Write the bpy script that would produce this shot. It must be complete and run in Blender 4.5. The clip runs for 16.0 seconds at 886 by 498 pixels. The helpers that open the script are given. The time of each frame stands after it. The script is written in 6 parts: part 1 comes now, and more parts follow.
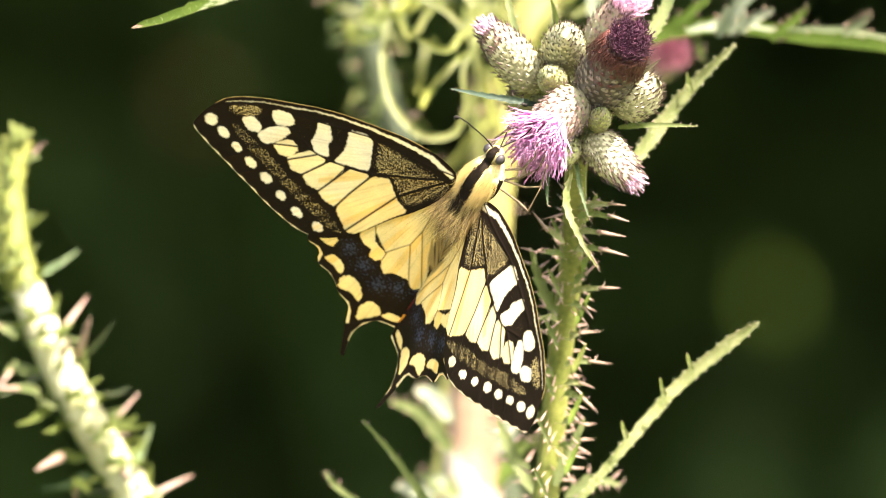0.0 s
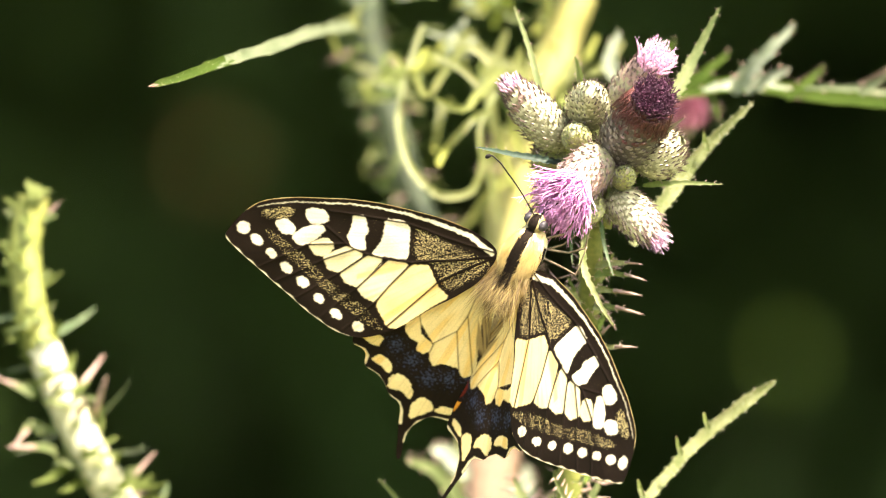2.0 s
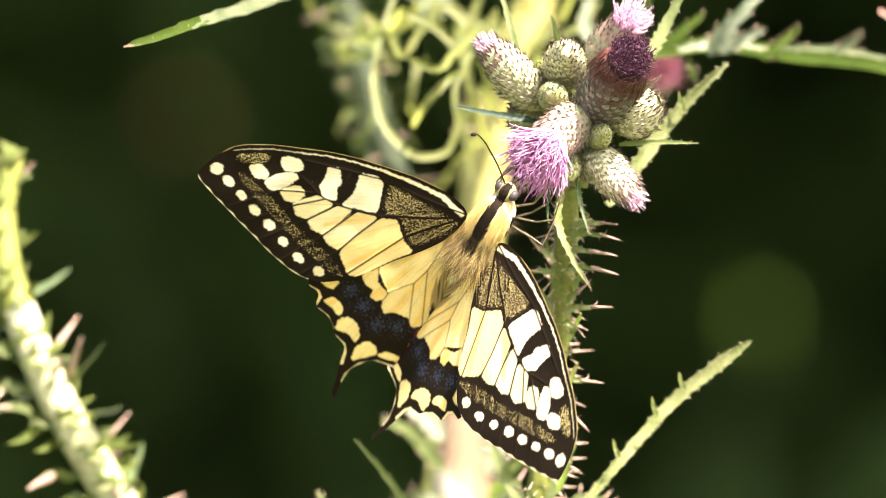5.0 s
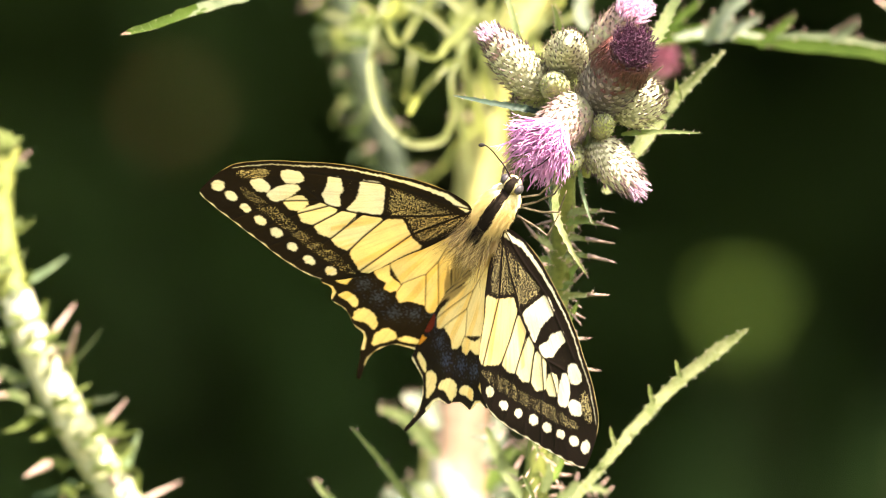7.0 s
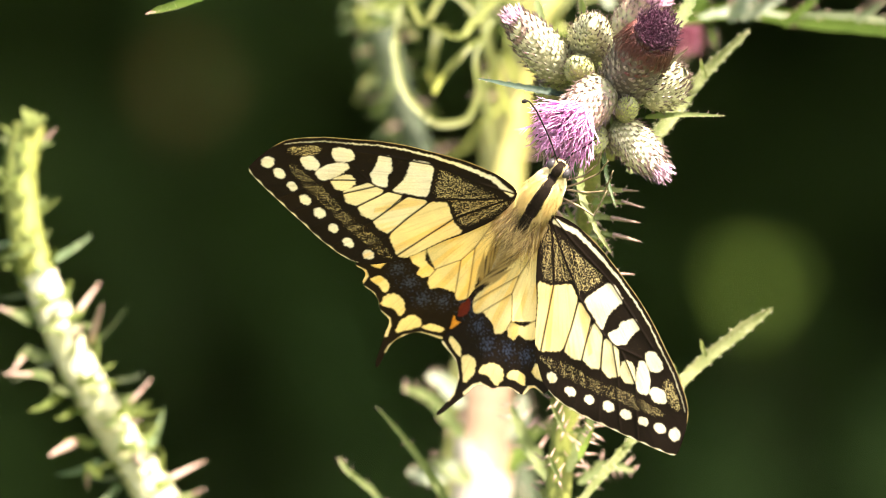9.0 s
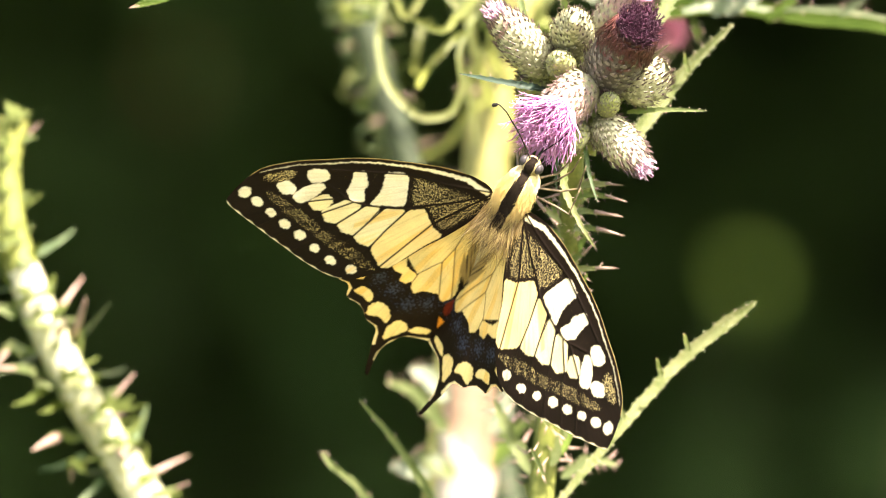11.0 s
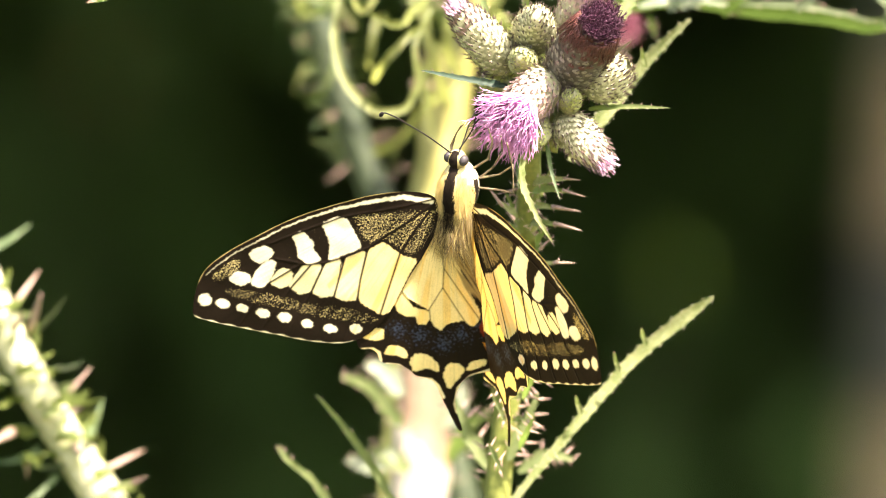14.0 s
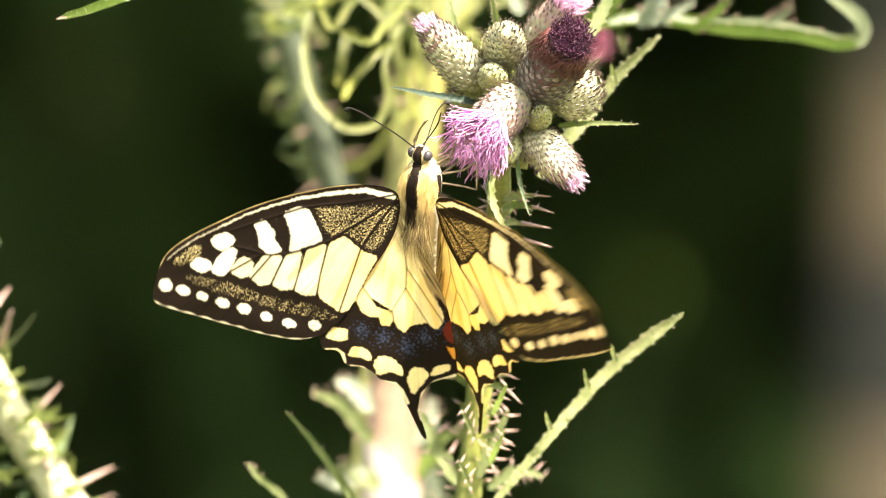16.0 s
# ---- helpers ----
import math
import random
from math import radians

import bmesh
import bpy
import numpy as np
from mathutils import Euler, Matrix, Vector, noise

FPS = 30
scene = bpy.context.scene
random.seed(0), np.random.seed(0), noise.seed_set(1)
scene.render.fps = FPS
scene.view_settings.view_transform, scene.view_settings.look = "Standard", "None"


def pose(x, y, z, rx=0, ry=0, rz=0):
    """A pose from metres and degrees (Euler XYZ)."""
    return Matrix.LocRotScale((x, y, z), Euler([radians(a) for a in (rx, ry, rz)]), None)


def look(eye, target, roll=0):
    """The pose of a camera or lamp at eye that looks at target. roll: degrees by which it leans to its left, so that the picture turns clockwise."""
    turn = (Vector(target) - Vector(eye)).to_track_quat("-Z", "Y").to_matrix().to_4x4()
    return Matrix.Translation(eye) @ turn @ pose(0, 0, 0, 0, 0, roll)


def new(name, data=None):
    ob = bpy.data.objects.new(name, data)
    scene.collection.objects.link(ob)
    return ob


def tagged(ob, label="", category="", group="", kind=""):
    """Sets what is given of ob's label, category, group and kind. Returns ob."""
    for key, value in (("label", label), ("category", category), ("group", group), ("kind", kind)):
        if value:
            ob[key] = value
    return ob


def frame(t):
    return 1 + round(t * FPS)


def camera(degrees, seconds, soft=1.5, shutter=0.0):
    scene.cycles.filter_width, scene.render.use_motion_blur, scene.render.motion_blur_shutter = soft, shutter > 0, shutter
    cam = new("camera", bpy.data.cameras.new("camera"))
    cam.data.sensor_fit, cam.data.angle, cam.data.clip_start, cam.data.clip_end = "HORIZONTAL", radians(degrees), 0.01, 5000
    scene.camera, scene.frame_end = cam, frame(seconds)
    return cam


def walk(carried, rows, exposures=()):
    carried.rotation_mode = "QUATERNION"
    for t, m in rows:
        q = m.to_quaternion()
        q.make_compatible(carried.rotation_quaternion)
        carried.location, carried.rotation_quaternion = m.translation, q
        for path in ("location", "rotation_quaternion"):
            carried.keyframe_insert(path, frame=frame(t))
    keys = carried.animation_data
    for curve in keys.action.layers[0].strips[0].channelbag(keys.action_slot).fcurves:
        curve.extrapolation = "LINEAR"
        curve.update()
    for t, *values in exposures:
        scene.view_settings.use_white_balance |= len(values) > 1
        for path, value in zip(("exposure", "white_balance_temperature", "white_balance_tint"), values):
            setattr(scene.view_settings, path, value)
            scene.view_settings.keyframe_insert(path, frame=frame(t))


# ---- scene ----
cam = camera(3.743, 16.0, soft=0.5, shutter=0.3)
# long lens, wide open: only the flower and the insect are sharp
cam.data.dof.use_dof = True
cam.data.dof.focus_distance = 1.985
cam.data.dof.aperture_fstop = 20.5

EYE_Z = 1.05
MM = 0.001


def aim(a, b, drift):
    """The camera two metres before the flower, turned to the point a, b (mm) of the flower's plane."""
    return look((drift * MM, -2.0, EYE_Z), (a * MM, 0.0, EYE_Z + b * MM))


walk(cam, [
    (0, aim(-0.00, -0.02, 0.0)),
    (0.5, aim(0.64, 3.55, 0.0)),
    (1, aim(3.07, 5.46, 0.0)),
    (1.5, aim(1.92, 7.76, -0.1)),
    (2, aim(-2.42, 8.65, -0.3)),
    (2.5, aim(-4.85, 6.99, -0.4)),
    (3, aim(-1.52, 5.21, -0.6)),
    (3.5, aim(4.47, 4.82, -0.7)),
    (4, aim(7.15, 3.29, -0.9)),
    (4.5, aim(3.07, 2.52, -1.0)),
    (4.7, aim(1.53, 2.91, -1.2)),
    (6.8, aim(1.41, 0.66, -3.0)),
    (7, aim(1.66, 0.99, -3.1)),
    (7.5, aim(0.90, 1.25, -4.0)),
    (8, aim(-0.38, -0.15, -4.8)),
    (8.5, aim(-1.78, -1.43, -5.6)),
    (8.7, aim(-2.20, -2.10, -5.6)),
    (10.8, aim(0.38, -1.79, -4.8)),
    (11, aim(0.38, -2.96, -4.8)),
    (11.5, aim(4.08, -4.11, -5.5)),
    (12, aim(7.53, -3.73, -6.2)),
    (12.5, aim(7.27, -3.98, -7.5)),
    (13, aim(7.27, -4.23, -8.8)),
    (13.5, aim(7.27, -4.23, -10.1)),
    (14, aim(6.64, -3.73, -11.5)),
    (14.5, aim(6.77, -2.71, -12.8)),
    (15, aim(9.07, -2.71, -14.0)),
    (15.5, aim(11.74, -1.82, -13.1)),
    (16, aim(11.10, -1.30, -10.6)),
])

# ---- light ----
SUN = Vector((0.33, -0.50, 0.80)).normalized()
world = bpy.data.worlds.new("sky")
scene.world = world
world.use_nodes = True
wn = world.node_tree
sky = wn.nodes.new("ShaderNodeTexSky")
sky.sky_type = "NISHITA"
sky.sun_disc = False
sky.dust_density, sky.ozone_density = 5.0, 0.3
sky.sun_elevation = math.asin(SUN.z)
sky.sun_rotation = math.atan2(SUN.x, SUN.y)
wn.nodes["Background"].inputs["Strength"].default_value = 0.11
wn.links.new(sky.outputs[0], wn.nodes["Background"].inputs["Color"])
sun = new("sun", bpy.data.lights.new("sun", "SUN"))
sun.data.energy, sun.data.angle, sun.data.color = 5.0, radians(0.5), (1.0, 0.872, 0.72)
sun.matrix_world = look(SUN * 10, (0, 0, 0))
scene.view_settings.exposure = 2.78


# ---- materials ----
def link(tree, a, b):
    tree.links.new(a, b)


def surface(name, dark, light, scale, fine, rough=0.6, bump=0.3, through_colour=None, through_part=0.3, random_part=0.0, sheen=0.0, gloss=0.4):
    """A two-scale mottled surface; scale and fine are features per metre."""
    m = bpy.data.materials.new(name)
    m.use_nodes = True
    t = m.node_tree
    b = t.nodes["Principled BSDF"]
    co = t.nodes.new("ShaderNodeTexCoord")
    n1, n2 = t.nodes.new("ShaderNodeTexNoise"), t.nodes.new("ShaderNodeTexNoise")
    n1.inputs["Scale"].default_value, n2.inputs["Scale"].default_value = scale, fine
    n1.inputs["Detail"].default_value = 3
    link(t, co.outputs["Object"], n1.inputs["Vector"])
    link(t, co.outputs["Object"], n2.inputs["Vector"])
    ramp = t.nodes.new("ShaderNodeValToRGB")
    ramp.color_ramp.elements[0].position, ramp.color_ramp.elements[1].position = 0.32, 0.68
    ramp.color_ramp.elements[0].color, ramp.color_ramp.elements[1].color = (*dark, 1), (*light, 1)
    mixf = t.nodes.new("ShaderNodeMath")
    mixf.operation = "MULTIPLY_ADD"
    mixf.inputs[1].default_value = 0.45
    link(t, n2.outputs["Fac"], mixf.inputs[0])
    half = t.nodes.new("ShaderNodeMath")
    half.operation = "MULTIPLY_ADD"
    half.inputs[1].default_value, half.inputs[2].default_value = 0.7, -0.08
    link(t, n1.outputs["Fac"], half.inputs[0])
    link(t, half.outputs[0], mixf.inputs[2])
    fac = mixf.outputs[0]
    if random_part:
        info = t.nodes.new("ShaderNodeObjectInfo")
        r = t.nodes.new("ShaderNodeMath")
        r.operation = "MULTIPLY_ADD"
        r.inputs[1].default_value = random_part
        link(t, info.outputs["Random"], r.inputs[0])
        link(t, fac, r.inputs[2])
        fac = r.outputs[0]
    link(t, fac, ramp.inputs[0])
    link(t, ramp.outputs[0], b.inputs["Base Color"])
    b.inputs["Roughness"].default_value = rough
    b.inputs["Specular IOR Level"].default_value = gloss
    b.inputs["Sheen Weight"].default_value = sheen
    bp = t.nodes.new("ShaderNodeBump")
    bp.inputs["Strength"].default_value = bump
    bp.inputs["Distance"].default_value = 0.3 / fine
    link(t, n2.outputs["Fac"], bp.inputs["Height"])
    link(t, bp.outputs[0], b.inputs["Normal"])
    if through_colour:
        tr = t.nodes.new("ShaderNodeBsdfTranslucent")
        tr.inputs["Color"].default_value = (*through_colour, 1)
        mx = t.nodes.new("ShaderNodeMixShader")
        mx.inputs[0].default_value = through_part
        link(t, b.outputs[0], mx.inputs[1])
        link(t, tr.outputs[0], mx.inputs[2])
        link(t, mx.outputs[0], t.nodes["Material Output"].inputs["Surface"])
    return m


def wing_material():
    m = bpy.data.materials.new("wing_scales")
    m.use_nodes = True
    t = m.node_tree
    b = t.nodes["Principled BSDF"]
    co = t.nodes.new("ShaderNodeTexCoord")
    pat, dust = t.nodes.new("ShaderNodeAttribute"), t.nodes.new("ShaderNodeAttribute")
    pat.attribute_name, dust.attribute_name = "pattern", "dust"
    # dusting of yellow scales on black
    nz = t.nodes.new("ShaderNodeTexNoise")
    nz.inputs["Scale"].default_value = 4600
    nz.inputs["Detail"].default_value = 1
    link(t, co.outputs["Object"], nz.inputs["Vector"])
    add = t.nodes.new("ShaderNodeMath")
    add.operation = "ADD"
    link(t, nz.outputs["Fac"], add.inputs[0])
    sc = t.nodes.new("ShaderNodeMath")
    sc.operation = "MULTIPLY_ADD"
    sc.inputs[1].default_value, sc.inputs[2].default_value = 0.62, -0.62
    link(t, dust.outputs["Fac"], sc.inputs[0])
    link(t, sc.outputs[0], add.inputs[1])
    step = t.nodes.new("ShaderNodeMapRange")
    step.inputs["From Min"].default_value, step.inputs["From Max"].default_value = 0.34, 0.68
    link(t, add.outputs[0], step.inputs["Value"])
    mix = t.nodes.new("ShaderNodeMix")
    mix.data_type = "RGBA"
    link(t, step.outputs[0], mix.inputs["Factor"])
    link(t, pat.outputs["Color"], mix.inputs["A"])
    mix.inputs["B"].default_value = (0.60, 0.49, 0.23, 1)
    # fine grain of the scale rows and a slow drift of tone
    g1, g2 = t.nodes.new("ShaderNodeTexNoise"), t.nodes.new("ShaderNodeTexNoise")
    g1.inputs["Scale"].default_value, g2.inputs["Scale"].default_value = 5200, 240
    grain = t.nodes.new("ShaderNodeMath")
    grain.operation = "ADD"
    for g, k in ((g1, 0), (g2, 1)):
        link(t, co.outputs["Object"], g.inputs["Vector"])
        link(t, g.outputs["Fac"], grain.inputs[k])
    rng = t.nodes.new("ShaderNodeMapRange")
    rng.inputs["From Min"].default_value, rng.inputs["From Max"].default_value = 0.6, 1.4
    rng.inputs["To Min"].default_value, rng.inputs["To Max"].default_value = 0.78, 1.12
    link(t, grain.outputs[0], rng.inputs["Value"])
    mul = t.nodes.new("ShaderNodeVectorMath")
    mul.operation = "SCALE"
    link(t, mix.outputs["Result"], mul.inputs[0])
    link(t, rng.outputs[0], mul.inputs["Scale"])
    link(t, mul.outputs[0], b.inputs["Base Color"])
    b.inputs["Roughness"].default_value = 0.55
    b.inputs["Specular IOR Level"].default_value = 0.08
    bp = t.nodes.new("ShaderNodeBump")
    bp.inputs["Strength"].default_value, bp.inputs["Distance"].default_value = 0.25, 0.00006
    link(t, g1.outputs["Fac"], bp.inputs["Height"])
    link(t, bp.outputs[0], b.inputs["Normal"])
    tint = t.nodes.new("ShaderNodeMix")
    tint.data_type, tint.blend_type = "RGBA", "MULTIPLY"
    tint.inputs["Factor"].default_value = 1
    link(t, mul.outputs[0], tint.inputs["A"])
    tint.inputs["B"].default_value = (0.80, 0.595, 0.225, 1)
    tr = t.nodes.new("ShaderNodeBsdfTranslucent")
    link(t, tint.outputs["Result"], tr.inputs["Color"])
    mx = t.nodes.new("ShaderNodeMixShader")
    mx.inputs[0].default_value = 0.39
    link(t, b.outputs[0], mx.inputs[1])
    link(t, tr.outputs[0], mx.inputs[2])
    link(t, mx.outputs[0], t.nodes["Material Output"].inputs["Surface"])
    return m


M_WING = wing_material()
M_CREAM = surface("cream_fur", (0.34, 0.255, 0.10), (0.58, 0.475, 0.23), 700, 4000, 0.8, 0.5, sheen=0.3)
M_FUR = surface("thorax_fur", (0.36, 0.26, 0.085), (0.60, 0.48, 0.21), 700, 4000, 0.8, 0.1, (0.8, 0.65, 0.33), 0.45)
M_WHITE = surface("white_underside", (0.50, 0.44, 0.30), (0.70, 0.64, 0.48), 700, 4000, 0.8, 0.5, sheen=0.2)
M_BLACK = surface("black_fur", (0.006, 0.004, 0.003), (0.018, 0.013, 0.009), 700, 4000, 0.9, 0.5, gloss=0.05)
M_ABDOMEN = surface("abdomen_fur", (0.42, 0.37, 0.24), (0.70, 0.64, 0.48), 500, 3000, 0.8, 0.4)
M_BACK = surface("abdomen_back", (0.15, 0.105, 0.042), (0.42, 0.33, 0.155), 500, 3000, 0.8, 0.5)
M_HAIR = surface("golden_hair", (0.06, 0.040, 0.016), (0.30, 0.22, 0.09), 600, 3000, 0.6, 0.1, (0.7, 0.5, 0.2), 0.3)
M_BROWN_HAIR = surface("brown_hair", (0.026, 0.017, 0.007), (0.20, 0.135, 0.052), 700, 3000, 0.7, 0.1)
M_EYE = surface("insect_eye", (0.014, 0.012, 0.013), (0.046, 0.040, 0.044), 900, 6000, 0.4, 0.2, gloss=0.2)
M_LEG = surface("insect_leg", (0.012, 0.009, 0.006), (0.20, 0.15, 0.08), 900, 5000, 0.5, 0.1)
M_FEELER = surface("insect_feeler", (0.006, 0.005, 0.005), (0.022, 0.019, 0.017), 900, 5000, 0.6, 0.1, gloss=0.1)
M_BRACT = surface("bract_pale", (0.24, 0.235, 0.120), (0.52, 0.505, 0.33), 500, 3500, 0.65, 0.4, random_part=0.25)
M_BRACT_DULL = surface("bract_brown", (0.095, 0.082, 0.056), (0.28, 0.245, 0.18), 500, 3500, 0.65, 0.4, random_part=0.25)
M_BRACT_BROWN = surface("bract_withered", (0.070, 0.063, 0.045), (0.19, 0.172, 0.13), 500, 3500, 0.7, 0.4, random_part=0.25)
M_BRACT_ROSE = surface("bract_rosy", (0.17, 0.10, 0.08), (0.32, 0.22, 0.18), 500, 3500, 0.65, 0.4, random_part=0.25)
M_BRACT_GREEN = surface("bract_green", (0.14, 0.165, 0.038), (0.38, 0.41, 0.14), 500, 3500, 0.65, 0.4, random_part=0.25)
M_BRACT_TIP = surface("bract_tip", (0.030, 0.018, 0.020), (0.16, 0.11, 0.10), 900, 5000, 0.5, 0.2)
M_WOOL = surface("bud_core", (0.19, 0.19, 0.10), (0.36, 0.35, 0.21), 500, 4000, 0.8, 0.5)
M_CORE_BROWN = surface("core_brown", (0.055, 0.046, 0.034), (0.13, 0.112, 0.085), 400, 4000, 0.8, 0.5)
M_PINK = surface("floret_pink", (0.52, 0.22, 0.47), (0.84, 0.55, 0.77), 700, 3000, 0.5, 0.1, (0.80, 0.32, 0.72), 0.35)
M_PALE_PINK = surface("floret_pale_pink", (0.527, 0.323, 0.459), (0.697, 0.578, 0.646), 700, 3000, 0.5, 0.1, (0.85, 0.5, 0.75), 0.35)
M_OLD_ROSE = surface("floret_old_rose", (0.16, 0.05, 0.08), (0.30, 0.11, 0.15), 700, 3000, 0.6, 0.1)
M_PLUM = surface("floret_plum", (0.018, 0.0035, 0.011), (0.066, 0.016, 0.042), 1200, 5000, 0.5, 0.2)
M_RUST = surface("floret_rust", (0.036, 0.009, 0.008), (0.105, 0.030, 0.022), 900, 5000, 0.6, 0.2)
M_STEM = surface("stem_green", (0.070, 0.090, 0.014), (0.20, 0.205, 0.050), 160, 1500, 0.55, 0.4)
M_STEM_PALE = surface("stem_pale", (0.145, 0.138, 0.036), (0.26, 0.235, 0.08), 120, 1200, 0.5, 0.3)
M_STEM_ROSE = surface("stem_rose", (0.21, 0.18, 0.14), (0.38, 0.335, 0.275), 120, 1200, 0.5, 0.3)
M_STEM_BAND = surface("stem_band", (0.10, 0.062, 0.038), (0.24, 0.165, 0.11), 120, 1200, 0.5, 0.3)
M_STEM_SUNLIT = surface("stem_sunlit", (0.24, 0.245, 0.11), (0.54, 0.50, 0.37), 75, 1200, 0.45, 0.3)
M_STEM_GREY = surface("stem_grey_green", (0.015, 0.025, 0.009), (0.042, 0.052, 0.026), 90, 1200, 0.6, 0.3)
M_SPINE = surface("spine_rose", (0.18, 0.11, 0.085), (0.32, 0.235, 0.19), 400, 3000, 0.5, 0.1)
M_LEAF = surface("leaf_grey_green", (0.042, 0.058, 0.019), (0.118, 0.130, 0.058), 220, 2500, 0.7, 0.5, (0.35, 0.5, 0.10), 0.25, gloss=0.2)
M_LEAF_PALE = surface("leaf_pale_green", (0.055, 0.074, 0.021), (0.205, 0.213, 0.105), 260, 2500, 0.75, 0.6, (0.4, 0.46, 0.13), 0.25, gloss=0.15)
M_LEAF_RIB = surface("leaf_midrib", (0.014, 0.026, 0.003), (0.032, 0.048, 0.008), 160, 1800, 0.8, 0.4, (0.10, 0.17, 0.02), 0.2, gloss=0.05)
M_LEAF_FLANK = surface("leaf_flank", (0.036, 0.050, 0.010), (0.095, 0.112, 0.032), 200, 2200, 0.7, 0.5, (0.3, 0.38, 0.06), 0.25, gloss=0.15)
M_LEAF_ASH = surface("leaf_ash_green", (0.085, 0.105, 0.068), (0.22, 0.24, 0.175), 200, 2200, 0.8, 0.5, (0.3, 0.36, 0.2), 0.2, gloss=0.1)
M_LEAF_DULL = surface("leaf_dull_green", (0.040, 0.052, 0.026), (0.105, 0.118, 0.070), 220, 2200, 0.8, 0.5, (0.2, 0.26, 0.1), 0.2, gloss=0.1)
M_LEAF_TIP = surface("leaf_tip_rosy", (0.10, 0.045, 0.035), (0.24, 0.12, 0.09), 260, 2200, 0.6, 0.3)
M_LEAF_TEAL = surface("leaf_teal", (0.006, 0.015, 0.009), (0.022, 0.040, 0.026), 260, 2200, 0.5, 0.4)
M_FUZZ = surface("leaf_wool", (0.17, 0.18, 0.10), (0.30, 0.30, 0.19), 300, 3000, 0.8, 0.1, (0.5, 0.5, 0.3), 0.3)
M_LEAF_DARK = surface("leaf_blue_green", (0.030, 0.050, 0.019), (0.090, 0.118, 0.056), 220, 2500, 0.55, 0.5, (0.15, 0.3, 0.08), 0.2)
M_LEAF_LIME = surface("leaf_lime", (0.056, 0.071, 0.013), (0.135, 0.139, 0.049), 160, 1800, 0.55, 0.4, (0.48, 0.52, 0.13), 0.32)
M_FOLIAGE = surface("woodland_leaf", (0.045, 0.084, 0.020), (0.108, 0.172, 0.048), 2.5, 40, 0.8, 0.2, (0.06, 0.10, 0.02), 0.2, gloss=0.1)
M_SAPLING = surface("fresh_leaf", (0.070, 0.115, 0.018), (0.14, 0.20, 0.036), 60, 400, 0.7, 0.2, (0.16, 0.22, 0.02), 0.3, gloss=0.1)
M_RUSSET = surface("russet_leaf", (0.12, 0.08, 0.02), (0.22, 0.15, 0.04), 60, 400, 0.6, 0.2, (0.2, 0.14, 0.03), 0.3)
M_TWIG = surface("twig_bark", (0.03, 0.026, 0.018), (0.08, 0.065, 0.045), 9, 60, 0.9, 0.9, gloss=0.1)
M_BARK = surface("bark", (0.075, 0.068, 0.058), (0.14, 0.122, 0.10), 9, 60, 0.9, 0.9)
M_BARK_DAPPLED = surface("bark_dappled", (0.32, 0.21, 0.125), (0.56, 0.39, 0.25), 9, 60, 0.9, 0.9)
M_GROUND = surface("meadow_ground", (0.035, 0.05, 0.016), (0.10, 0.11, 0.045), 1.2, 30, 0.95, 0.6)


# ---- building helpers ----
def part(name, bm, material, parent=None, label="", m=None, smooth=True):
    """Links a bmesh as one mesh object under a thing."""
    me = bpy.data.meshes.new(name)
    bm.to_mesh(me)
    bm.free()
    for mt in material if isinstance(material, (list, tuple)) else [material]:
        me.materials.append(mt)
    if smooth:
        me.polygons.foreach_set("use_smooth", [True] * len(me.polygons))
    ob = new(name, me)
    ob.parent = parent
    if m is not None:
        ob.matrix_basis = m
    if label:
        tagged(ob, label)
    return ob


def thing(name, label, category, place=(0, 0, 0), group="", kind=""):
    ob = new(name)
    ob.empty_display_size = 0.005
    ob.location = place
    return tagged(ob, label, category, group, kind)


def at(a, b, d=0.0):
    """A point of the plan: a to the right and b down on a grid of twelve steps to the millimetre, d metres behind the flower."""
    k = (2.0 + d) / 2.0
    return Vector(((a - 784) / 12000 * k, d, EYE_Z - (b - 441) / 12000 * k))


def path(pts, n):
    """n + 1 points of a smooth line through pts."""
    pts = [Vector(p) for p in pts]
    if len(pts) == 2:
        return [pts[0].lerp(pts[1], i / n) for i in range(n + 1)]
    last = len(pts) - 1
    gap = [max((b - a).length, 1e-9) for a, b in zip(pts, pts[1:])]
    slope = []
    for i in range(last + 1):
        if i == 0 or i == last:
            k = 0 if i == 0 else last - 1
            slope.append((pts[k + 1] - pts[k]) / gap[k])
        else:
            a, b = (pts[i] - pts[i - 1]) / gap[i - 1], (pts[i + 1] - pts[i]) / gap[i]
            slope.append((a * gap[i] + b * gap[i - 1]) / (gap[i] + gap[i - 1]))
    out = []
    for i in range(n + 1):
        s = i / n * last
        k = min(int(s), last - 1)
        f = s - k
        g = gap[k]
        out.append(pts[k] * (2 * f ** 3 - 3 * f * f + 1) + slope[k] * g * (f ** 3 - 2 * f * f + f) + pts[k + 1] * (3 * f * f - 2 * f ** 3) + slope[k + 1] * g * (f ** 3 - f * f))
    return out


